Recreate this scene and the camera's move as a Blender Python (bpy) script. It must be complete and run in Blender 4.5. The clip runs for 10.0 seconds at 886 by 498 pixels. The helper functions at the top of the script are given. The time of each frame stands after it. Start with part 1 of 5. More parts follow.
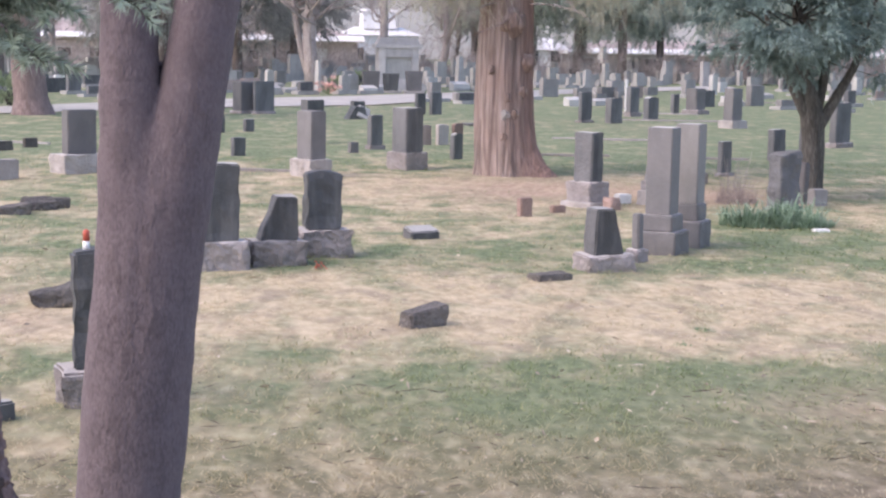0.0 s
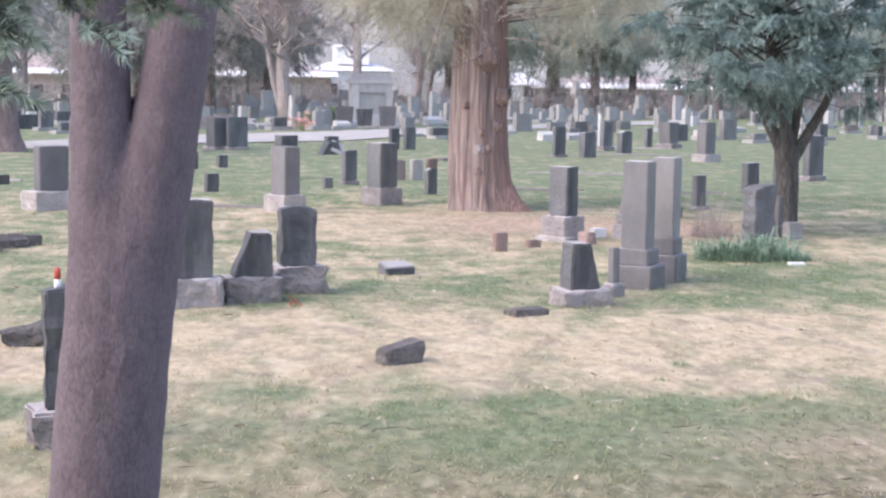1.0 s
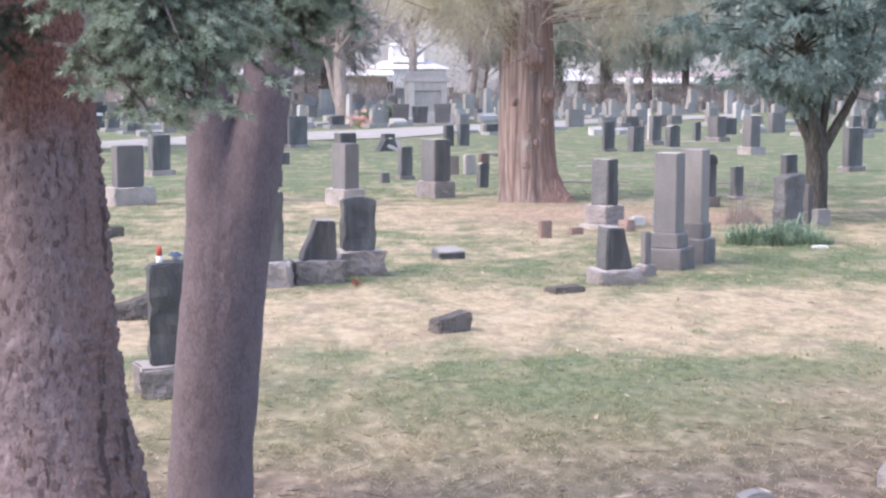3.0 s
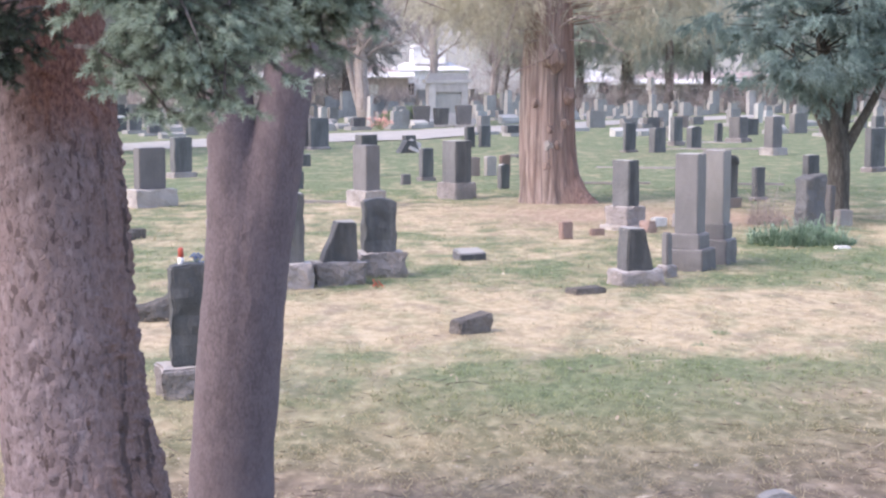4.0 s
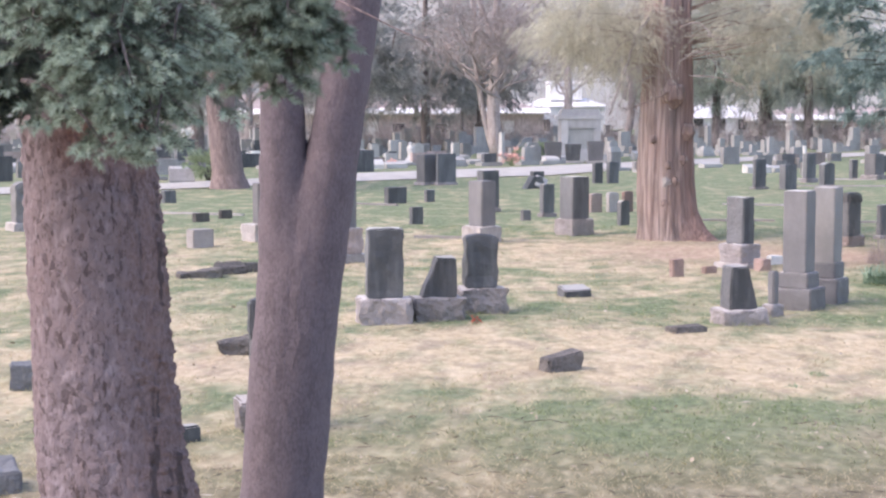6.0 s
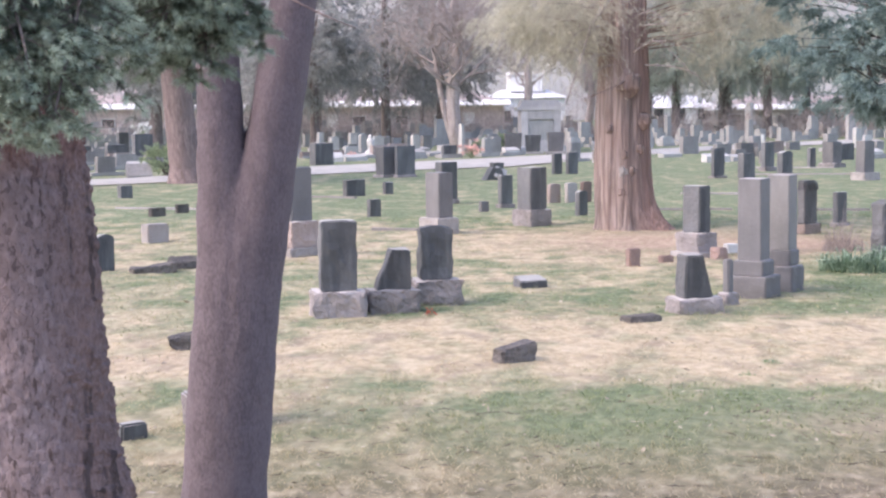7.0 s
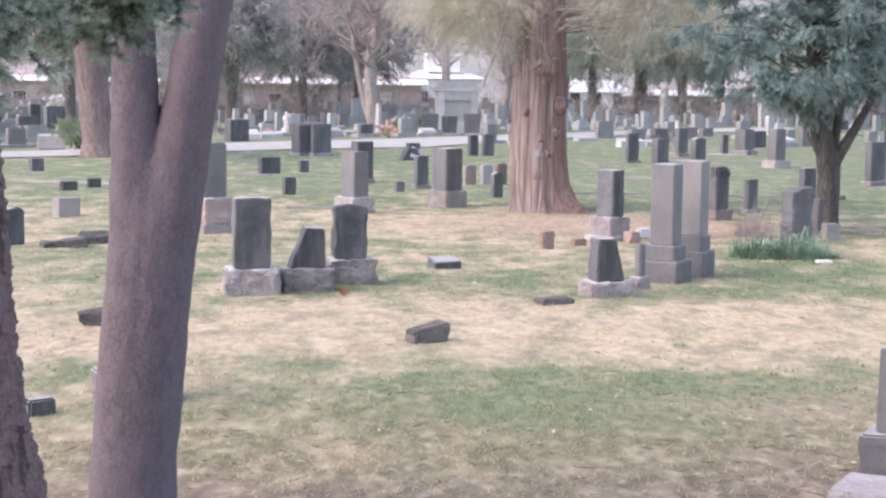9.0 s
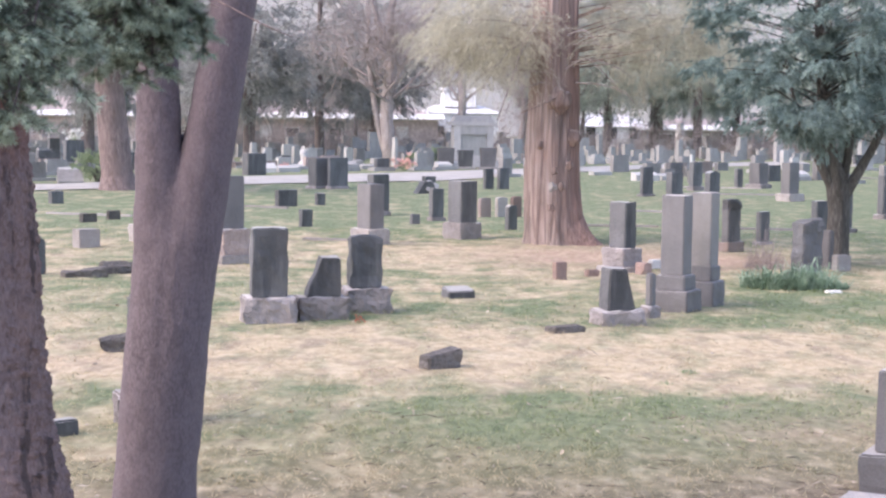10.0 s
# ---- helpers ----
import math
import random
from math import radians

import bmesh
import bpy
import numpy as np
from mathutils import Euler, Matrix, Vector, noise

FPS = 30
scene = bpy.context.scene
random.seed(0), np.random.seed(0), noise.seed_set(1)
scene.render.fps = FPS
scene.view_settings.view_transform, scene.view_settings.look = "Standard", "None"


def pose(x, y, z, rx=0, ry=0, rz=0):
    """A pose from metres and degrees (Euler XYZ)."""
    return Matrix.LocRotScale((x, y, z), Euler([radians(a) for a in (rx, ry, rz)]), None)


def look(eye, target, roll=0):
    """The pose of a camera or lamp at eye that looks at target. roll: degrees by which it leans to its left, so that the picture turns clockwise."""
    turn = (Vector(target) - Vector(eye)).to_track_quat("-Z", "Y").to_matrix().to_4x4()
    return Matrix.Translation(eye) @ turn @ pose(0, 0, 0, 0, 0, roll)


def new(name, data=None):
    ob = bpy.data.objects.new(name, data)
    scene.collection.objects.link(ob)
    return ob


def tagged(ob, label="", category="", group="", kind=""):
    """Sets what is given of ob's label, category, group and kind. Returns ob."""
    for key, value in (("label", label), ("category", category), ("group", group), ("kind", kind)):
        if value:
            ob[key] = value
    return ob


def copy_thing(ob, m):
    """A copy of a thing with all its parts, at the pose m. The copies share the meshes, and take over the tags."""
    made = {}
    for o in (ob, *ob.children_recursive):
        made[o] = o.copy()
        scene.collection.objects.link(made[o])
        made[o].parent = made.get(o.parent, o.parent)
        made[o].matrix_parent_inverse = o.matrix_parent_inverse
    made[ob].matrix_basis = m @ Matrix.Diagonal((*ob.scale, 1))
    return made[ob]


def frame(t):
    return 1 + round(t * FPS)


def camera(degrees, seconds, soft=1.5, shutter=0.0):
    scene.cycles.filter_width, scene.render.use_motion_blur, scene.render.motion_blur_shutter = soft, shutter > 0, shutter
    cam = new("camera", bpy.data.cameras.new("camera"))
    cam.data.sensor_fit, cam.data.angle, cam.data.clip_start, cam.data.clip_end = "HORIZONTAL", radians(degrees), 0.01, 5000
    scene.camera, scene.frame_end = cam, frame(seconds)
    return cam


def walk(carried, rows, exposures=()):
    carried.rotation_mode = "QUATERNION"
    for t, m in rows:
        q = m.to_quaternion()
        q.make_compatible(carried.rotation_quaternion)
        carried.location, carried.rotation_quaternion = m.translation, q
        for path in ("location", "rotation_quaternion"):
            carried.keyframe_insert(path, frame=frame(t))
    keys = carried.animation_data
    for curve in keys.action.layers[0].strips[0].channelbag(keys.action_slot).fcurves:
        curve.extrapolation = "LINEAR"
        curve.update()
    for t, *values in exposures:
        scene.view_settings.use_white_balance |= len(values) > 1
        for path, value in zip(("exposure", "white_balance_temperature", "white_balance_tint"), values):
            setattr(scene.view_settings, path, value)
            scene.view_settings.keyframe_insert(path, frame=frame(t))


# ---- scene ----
cam = camera(32.0, 10.0, soft=2.4)
PATH = [
    (0, pose(-0.505, 1.445, 2.285) @ pose(0, 0, 0, 0, 0, -4.817) @ pose(0, 0, 0, 82.565) @ pose(0, 0, 0, 0, 0, 0.978)),
    (0.5, pose(-0.499, 1.445, 2.280) @ pose(0, 0, 0, 0, 0, -5.301) @ pose(0, 0, 0, 83.020) @ pose(0, 0, 0, 0, 0, 0.448)),
    (1, pose(-0.510, 1.545, 2.280) @ pose(0, 0, 0, 0, 0, -5.760) @ pose(0, 0, 0, 83.870) @ pose(0, 0, 0, 0, 0, 0.762)),
    (1.5, pose(-0.498, 1.447, 2.285) @ pose(0, 0, 0, 0, 0, -5.783) @ pose(0, 0, 0, 82.860) @ pose(0, 0, 0, 0, 0, 0.597)),
    (2, pose(-0.492, 0.928, 2.321) @ pose(0, 0, 0, 0, 0, -5.066) @ pose(0, 0, 0, 83.733) @ pose(0, 0, 0, 0, 0, 0.597)),
    (2.5, pose(-0.565, -0.215, 2.333) @ pose(0, 0, 0, 0, 0, -2.767) @ pose(0, 0, 0, 84.109) @ pose(0, 0, 0, 0, 0, -0.024)),
    (2.7, pose(-0.564, -0.192, 2.335) @ pose(0, 0, 0, 0, 0, -3.635) @ pose(0, 0, 0, 83.717) @ pose(0, 0, 0, 0, 0, 0.043)),
    (4, pose(-0.556, -0.207, 2.332) @ pose(0, 0, 0, 0, 0, -2.826) @ pose(0, 0, 0, 83.787) @ pose(0, 0, 0, 0, 0, -0.136)),
    (4.5, pose(-0.489, -0.216, 2.332) @ pose(0, 0, 0, 0, 0, -0.971) @ pose(0, 0, 0, 83.359) @ pose(0, 0, 0, 0, 0, 0.068)),
    (5, pose(-0.401, -0.158, 2.332) @ pose(0, 0, 0, 0, 0, 0.455) @ pose(0, 0, 0, 83.298) @ pose(0, 0, 0, 0, 0, 0.281)),
    (5.2, pose(-0.311, -0.095, 2.330) @ pose(0, 0, 0, 0, 0, 1.730) @ pose(0, 0, 0, 84.815) @ pose(0, 0, 0, 0, 0, 0.348)),
    (6.3, pose(-0.040, -0.150, 2.322) @ pose(0, 0, 0, 0, 0, 2.381) @ pose(0, 0, 0, 85.132) @ pose(0, 0, 0, 0, 0, -0.152)),
    (6.5, pose(-0.005, -0.011, 2.297) @ pose(0, 0, 0, 0, 0, 2.085) @ pose(0, 0, 0, 84.819) @ pose(0, 0, 0, 0, 0, -0.448)),
    (7, pose(0.006, -0.023, 2.305) @ pose(0, 0, 0, 0, 0, 1.001) @ pose(0, 0, 0, 84.838) @ pose(0, 0, 0, 0, 0, -0.670)),
    (7.5, pose(-0.000, 0.000, 2.300) @ pose(0, 0, 0, 0, 0, -0.000) @ pose(0, 0, 0, 84.651) @ pose(0, 0, 0, 0, 0, -0.000)),
    (8, pose(0.002, 0.006, 2.309) @ pose(0, 0, 0, 0, 0, -0.396) @ pose(0, 0, 0, 84.316) @ pose(0, 0, 0, 0, 0, 0.265)),
    (8.5, pose(0.009, 0.000, 2.304) @ pose(0, 0, 0, 0, 0, -0.447) @ pose(0, 0, 0, 84.292) @ pose(0, 0, 0, 0, 0, 0.104)),
    (9, pose(0.005, -0.029, 2.307) @ pose(0, 0, 0, 0, 0, -2.181) @ pose(0, 0, 0, 84.099) @ pose(0, 0, 0, 0, 0, 0.657)),
    (9.5, pose(0.003, 0.042, 2.299) @ pose(0, 0, 0, 0, 0, -1.788) @ pose(0, 0, 0, 84.067) @ pose(0, 0, 0, 0, 0, 0.339)),
    (10, pose(0.027, -0.360, 2.279) @ pose(0, 0, 0, 0, 0, -1.553) @ pose(0, 0, 0, 85.371) @ pose(0, 0, 0, 0, 0, 0.672)),
]
walk(cam, PATH, exposures=[(0.0, 1.21, 7050, 22), (0.5, 1.40, 6800, 20), (2.0, 1.41, 6830, 20), (2.5, 1.44, 6880, 21), (10.0, 1.45, 6980, 22)])

# ---- light ----
world = bpy.data.worlds.new("sky")
scene.world = world
world.use_nodes = True
wn = world.node_tree.nodes
sky = wn.new("ShaderNodeTexSky")
sky.sky_type = "NISHITA"
sky.sun_disc = False
sky.sun_elevation = radians(48)
sky.sun_rotation = radians(-110)
sky.air_density, sky.dust_density, sky.ozone_density = 1.0, 2.0, 1.0
wn["Background"].inputs["Strength"].default_value = 0.15
world.node_tree.links.new(sky.outputs[0], wn["Background"].inputs["Color"])
sun = new("sun", bpy.data.lights.new("sun", "SUN"))
sun.data.energy, sun.data.angle, sun.data.color = 0.6, radians(40), (1.0, 0.95, 0.9)
sun.matrix_world = look((-30, -10, 36), (0, 0, 0))


# ---- materials ----
def node_material(name):
    m = bpy.data.materials.new(name)
    m.use_nodes = True
    nt = m.node_tree
    return m, nt, nt.nodes["Principled BSDF"]


def mixed(nt, fac, a, b):
    n = nt.nodes.new("ShaderNodeMix")
    n.data_type = "RGBA"
    if isinstance(fac, float):
        n.inputs[0].default_value = fac
    else:
        nt.links.new(fac, n.inputs[0])
    for slot, value in ((6, a), (7, b)):
        if isinstance(value, tuple):
            n.inputs[slot].default_value = (*value, 1)
        else:
            nt.links.new(value, n.inputs[slot])
    return n.outputs[2]


def noise_of(nt, scale, detail=4.0, stretch=(1, 1, 1), kind="noise", lo=0.35, hi=0.65):
    co = nt.nodes.new("ShaderNodeTexCoord")
    mp = nt.nodes.new("ShaderNodeMapping")
    mp.inputs["Scale"].default_value = stretch
    nt.links.new(co.outputs["Object"], mp.inputs[0])
    if kind == "noise":
        tx = nt.nodes.new("ShaderNodeTexNoise")
        tx.inputs["Detail"].default_value = detail
        out = tx.outputs[0]
    else:
        tx = nt.nodes.new("ShaderNodeTexVoronoi")
        tx.feature = "DISTANCE_TO_EDGE"
        out = tx.outputs[0]
    tx.inputs["Scale"].default_value = scale
    nt.links.new(mp.outputs[0], tx.inputs[0])
    rg = nt.nodes.new("ShaderNodeMapRange")
    rg.inputs[1].default_value, rg.inputs[2].default_value = lo, hi
    nt.links.new(out, rg.inputs[0])
    return rg.outputs[0]


def bumped(nt, bsdf, height, strength, distance):
    b = nt.nodes.new("ShaderNodeBump")
    b.inputs["Strength"].default_value, b.inputs["Distance"].default_value = strength, distance
    nt.links.new(height, b.inputs["Height"])
    nt.links.new(b.outputs[0], bsdf.inputs["Normal"])


def varied(nt, colour, amount):
    """Each object a little lighter or darker than its fellows."""
    info = nt.nodes.new("ShaderNodeObjectInfo")
    rg = nt.nodes.new("ShaderNodeMapRange")
    rg.inputs[3].default_value, rg.inputs[4].default_value = 1 - amount, 1 + amount
    nt.links.new(info.outputs["Random"], rg.inputs[0])
    hsv = nt.nodes.new("ShaderNodeHueSaturation")
    nt.links.new(rg.outputs[0], hsv.inputs["Value"])
    nt.links.new(colour, hsv.inputs["Color"])
    return hsv.outputs[0]


def stone(name, dark, light, stain, rough=0.6, grain=140.0, relief=0.0012):
    m, nt, b = node_material(name)
    speck = noise_of(nt, grain, 2.0)
    cloud = noise_of(nt, 3.0, 5.0, (1, 1, 0.6))
    streak = noise_of(nt, 7.0, 4.0, (1, 1, 0.18), lo=0.5, hi=0.75)
    c = mixed(nt, speck, dark, light)
    c = mixed(nt, cloud, mixed(nt, 0.3, c, dark), mixed(nt, 0.65, c, light))
    c = mixed(nt, streak, c, mixed(nt, 0.4, c, stain))
    nt.links.new(varied(nt, c, 0.22), b.inputs["Base Color"])
    b.inputs["Roughness"].default_value = rough
    b.inputs["Specular IOR Level"].default_value = 0.3
    bumped(nt, b, noise_of(nt, 22.0, 8.0), 0.6, relief * 3)
    return m


GRANITE_DARK = stone("granite_dark", (0.043, 0.047, 0.052), (0.102, 0.107, 0.115), (0.22, 0.226, 0.232), 0.6)
# Dark granite for the stones farther back, lightened to stand for haze.
GRANITE_HAZY = stone("granite_hazy", (0.066, 0.07, 0.076), (0.142, 0.147, 0.155), (0.24, 0.245, 0.25), 0.65)
GRANITE_GREY = stone("granite_grey", (0.115, 0.116, 0.122), (0.208, 0.203, 0.21), (0.12, 0.12, 0.13), 0.6)
GRANITE_PALE = stone("granite_pale", (0.206, 0.20, 0.20), (0.34, 0.332, 0.33), (0.16, 0.16, 0.16), 0.7)
GRANITE_SIDE = stone("granite_pitched_side", (0.10, 0.105, 0.113), (0.20, 0.205, 0.217), (0.16, 0.16, 0.165), 0.8, 110.0, 0.006)
PLINTH = stone("plinth_granite", (0.175, 0.16, 0.163), (0.36, 0.33, 0.33), (0.16, 0.15, 0.15), 0.85, 90.0, 0.01)
PLINTH_PALE = stone("plinth_pale", (0.28, 0.26, 0.255), (0.46, 0.43, 0.42), (0.25, 0.24, 0.23), 0.85, 90.0, 0.008)
PLINTH_WARM = stone("plinth_reddish", (0.27, 0.215, 0.20), (0.43, 0.36, 0.34), (0.2, 0.16, 0.15), 0.85, 90.0, 0.01)
# Colours sky light on upright tops and haze on the far stones.
GRANITE_LIGHT = stone("light_granite", (0.34, 0.338, 0.33), (0.52, 0.513, 0.50), (0.27, 0.268, 0.26), 0.8)
# On plinth and shaft tops this pale tone stands for sky light.
PLINTH_TOP = stone("pale_stone", (0.42, 0.40, 0.395), (0.58, 0.555, 0.545), (0.34, 0.325, 0.315), 0.85)
MARBLE = stone("white_marble", (0.6, 0.6, 0.6), (0.78, 0.77, 0.75), (0.45, 0.45, 0.43), 0.6)
SANDSTONE = stone("red_sandstone", (0.25, 0.175, 0.155), (0.38, 0.28, 0.25), (0.2, 0.16, 0.15), 0.9, 60.0, 0.01)
ROCK = stone("dark_fieldstone", (0.07, 0.065, 0.065), (0.17, 0.16, 0.155), (0.24, 0.22, 0.2), 0.9, 40.0, 0.012)


def bark(name, dark, light, scale, stretch, relief, rough=0.95, red=None, crack=0.45, scales=0.5, flank=None):
    """Bark: broad tone, flaking scales with shadowed rims, fine grain."""
    m, nt, b = node_material(name)
    plates = noise_of(nt, scale, 6.0, stretch, "cells", 0.0, 0.10)
    flake = noise_of(nt, scale * 0.55, 3.0, stretch, lo=0.52, hi=0.6)
    grain = noise_of(nt, scale * 3, 6.0, stretch)
    broad = noise_of(nt, 2.2, 4.0, (1, 1, 0.5))
    c = mixed(nt, grain, dark, light)
    c = mixed(nt, flake, c, mixed(nt, scales, c, tuple(v * 0.6 for v in dark)))
    c = mixed(nt, plates, mixed(nt, crack, c, tuple(v * 0.4 for v in dark)), c)
    c = mixed(nt, broad, c, mixed(nt, 0.4, c, red or light))
    if flank:
        co = nt.nodes.new("ShaderNodeTexCoord")
        sp = nt.nodes.new("ShaderNodeSeparateXYZ")
        nt.links.new(co.outputs["Object"], sp.inputs[0])
        side = nt.nodes.new("ShaderNodeMapRange")
        side.inputs[1].default_value, side.inputs[2].default_value, side.inputs[4].default_value = 0.12, 0.42, 0.6
        nt.links.new(sp.outputs[0], side.inputs[0])
        c = mixed(nt, side.outputs[0], c, mixed(nt, grain, tuple(v * 0.6 for v in flank), flank))
    nt.links.new(c, b.inputs["Base Color"])
    b.inputs["Roughness"].default_value = rough
    add = nt.nodes.new("ShaderNodeMath")
    nt.links.new(flake, add.inputs[0])
    nt.links.new(grain, add.inputs[1])
    bumped(nt, b, add.outputs[0], 0.6, relief)
    return m


def scale_bark(name):
    """Flaking scales: each plate with its own tone, a dark rim where it lifts, rusty where it has fallen."""
    m, nt, b = node_material(name)
    co = nt.nodes.new("ShaderNodeTexCoord")
    warp = nt.nodes.new("ShaderNodeTexNoise")
    warp.inputs["Scale"].default_value = 14.0
    nt.links.new(co.outputs["Object"], warp.inputs[0])
    add = nt.nodes.new("ShaderNodeVectorMath")
    add.operation = "MULTIPLY_ADD"
    nt.links.new(warp.outputs["Color"], add.inputs[0])
    add.inputs[1].default_value = (0.05, 0.05, 0.06)
    nt.links.new(co.outputs["Object"], add.inputs[2])
    mp = nt.nodes.new("ShaderNodeMapping")
    mp.inputs["Scale"].default_value = (1, 1, 0.58)
    nt.links.new(add.outputs[0], mp.inputs[0])
    tone = nt.nodes.new("ShaderNodeTexVoronoi")
    tone.inputs["Scale"].default_value = 40.0
    nt.links.new(mp.outputs[0], tone.inputs[0])
    rim = nt.nodes.new("ShaderNodeTexVoronoi")
    rim.feature = "DISTANCE_TO_EDGE"
    rim.inputs["Scale"].default_value = 40.0
    nt.links.new(mp.outputs[0], rim.inputs[0])
    sp = nt.nodes.new("ShaderNodeSeparateColor")
    nt.links.new(tone.outputs["Color"], sp.inputs[0])
    edge = nt.nodes.new("ShaderNodeMapRange")
    edge.inputs[1].default_value, edge.inputs[2].default_value = 0.0, 0.12
    nt.links.new(rim.outputs[0], edge.inputs[0])
    fallen = nt.nodes.new("ShaderNodeMapRange")
    fallen.inputs[1].default_value, fallen.inputs[2].default_value = 0.90, 0.93
    nt.links.new(sp.outputs[1], fallen.inputs[0])
    grain = noise_of(nt, 70.0, 6.0, (1, 1, 0.6))
    broad = noise_of(nt, 2.4, 4.0, (1, 1, 0.5))
    c = mixed(nt, sp.outputs[0], (0.188, 0.153, 0.168), (0.246, 0.203, 0.222))
    c = mixed(nt, grain, mixed(nt, 0.35, c, (0.12, 0.09, 0.09)), c)
    c = mixed(nt, broad, c, mixed(nt, 0.35, c, (0.25, 0.17, 0.155)))
    c = mixed(nt, fallen.outputs[0], c, mixed(nt, 0.7, c, (0.085, 0.064, 0.068)))
    half = mixed(nt, 0.55, c, (0.06, 0.043, 0.043))
    worn = noise_of(nt, 16.0, 5.0, (1, 1, 0.5), lo=0.55, hi=0.64)
    c = mixed(nt, edge.outputs[0], mixed(nt, worn, c, half), c)
    crackle = noise_of(nt, 58.0, 6.0, (1, 1, 0.55), lo=0.585, hi=0.625)
    c = mixed(nt, crackle, c, mixed(nt, 0.5, c, (0.06, 0.045, 0.047)))
    pale = noise_of(nt, 24.0, 6.0, (1, 1, 0.45), lo=0.56, hi=0.64)
    c = mixed(nt, pale, c, mixed(nt, 0.4, c, (0.34, 0.295, 0.32)))
    # deep fissures running up the trunk, and rust-red fresh bark under the crown
    fissure = noise_of(nt, 34.0, 4.0, (1, 1, 0.28), lo=0.63, hi=0.68)
    c = mixed(nt, fissure, c, mixed(nt, 0.75, c, (0.05, 0.033, 0.03)))
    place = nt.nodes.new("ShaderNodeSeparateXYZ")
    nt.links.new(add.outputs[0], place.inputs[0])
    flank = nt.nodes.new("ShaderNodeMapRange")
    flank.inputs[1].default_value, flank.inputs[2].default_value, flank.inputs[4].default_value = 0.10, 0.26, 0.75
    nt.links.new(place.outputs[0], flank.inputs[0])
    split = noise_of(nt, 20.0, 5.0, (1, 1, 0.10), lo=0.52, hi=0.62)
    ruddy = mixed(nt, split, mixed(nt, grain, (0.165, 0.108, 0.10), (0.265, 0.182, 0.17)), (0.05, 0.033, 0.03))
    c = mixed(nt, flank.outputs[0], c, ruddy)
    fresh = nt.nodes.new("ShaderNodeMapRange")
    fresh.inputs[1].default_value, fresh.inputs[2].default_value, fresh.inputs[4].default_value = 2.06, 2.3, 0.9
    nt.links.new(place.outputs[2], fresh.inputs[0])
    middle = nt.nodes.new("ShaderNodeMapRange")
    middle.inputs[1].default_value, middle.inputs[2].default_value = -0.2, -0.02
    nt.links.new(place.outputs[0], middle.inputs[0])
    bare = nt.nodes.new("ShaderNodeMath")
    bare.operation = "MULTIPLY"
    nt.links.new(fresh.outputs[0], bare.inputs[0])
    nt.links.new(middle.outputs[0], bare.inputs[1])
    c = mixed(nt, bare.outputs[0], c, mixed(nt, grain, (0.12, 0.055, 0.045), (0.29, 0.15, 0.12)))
    nt.links.new(c, b.inputs["Base Color"])
    b.inputs["Roughness"].default_value = 0.95
    plate = nt.nodes.new("ShaderNodeMath")
    plate.operation = "MULTIPLY"
    nt.links.new(sp.outputs[2], plate.inputs[0])
    nt.links.new(edge.outputs[0], plate.inputs[1])
    high = nt.nodes.new("ShaderNodeMath")
    high.operation = "MULTIPLY_ADD"
    nt.links.new(grain, high.inputs[0])
    high.inputs[1].default_value = 0.3
    nt.links.new(plate.outputs[0], high.inputs[2])
    bumped(nt, b, high.outputs[0], 0.7, 0.006)
    return m


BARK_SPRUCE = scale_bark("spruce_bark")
BARK_SMOOTH = bark("smooth_bark", (0.126, 0.103, 0.115), (0.190, 0.158, 0.175), 30.0, (1, 1, 0.5), 0.004, crack=0.12, scales=0.3)
BARK_RED = bark("fibrous_red_bark", (0.22, 0.172, 0.158), (0.42, 0.345, 0.325), 6.5, (1, 1, 0.06), 0.04, red=(0.31, 0.20, 0.17), crack=0.5, scales=0.5, flank=(0.33, 0.20, 0.17))
BARK_PINK = bark("pinkish_bark", (0.18, 0.13, 0.125), (0.325, 0.25, 0.242), 10.0, (1, 1, 0.15), 0.02)
BARK_DARK = bark("dark_bark", (0.08, 0.068, 0.066), (0.18, 0.155, 0.15), 14.0, (1, 1, 0.25), 0.02)
BARK_JUNIPER = bark("juniper_bark", (0.062, 0.058, 0.052), (0.15, 0.142, 0.132), 14.0, (1, 1, 0.2), 0.02)
# Bark of the far trees, its greys raised to carry haze.
BARK_FAR = bark("hazy_grey_bark", (0.15, 0.122, 0.118), (0.28, 0.238, 0.23), 9.0, (1, 1, 0.25), 0.02)
BARK_PALE = bark("pale_bark", (0.29, 0.25, 0.24), (0.50, 0.44, 0.425), 12.0, (1, 1, 0.2), 0.02)


def leaf(name, dark, light, rough=0.7, thin=0.08, clump=2.4):
    """Foliage: each leaf its own tone, and some light passes through it."""
    m, nt, b = node_material(name)
    geo = nt.nodes.new("ShaderNodeNewGeometry")
    c = mixed(nt, geo.outputs["Random Per Island"], dark, light)
    c = mixed(nt, noise_of(nt, clump, 3.0, lo=0.4, hi=0.6), mixed(nt, 0.6, c, dark), mixed(nt, 0.5, c, light))
    nt.links.new(c, b.inputs["Base Color"])
    b.inputs["Roughness"].default_value = rough
    through_leaf = nt.nodes.new("ShaderNodeBsdfTranslucent")
    nt.links.new(c, through_leaf.inputs["Color"])
    mix = nt.nodes.new("ShaderNodeMixShader")
    mix.inputs[0].default_value = thin
    nt.links.new(b.outputs[0], mix.inputs[1])
    nt.links.new(through_leaf.outputs[0], mix.inputs[2])
    nt.links.new(mix.outputs[0], nt.nodes["Material Output"].inputs["Surface"])
    return m


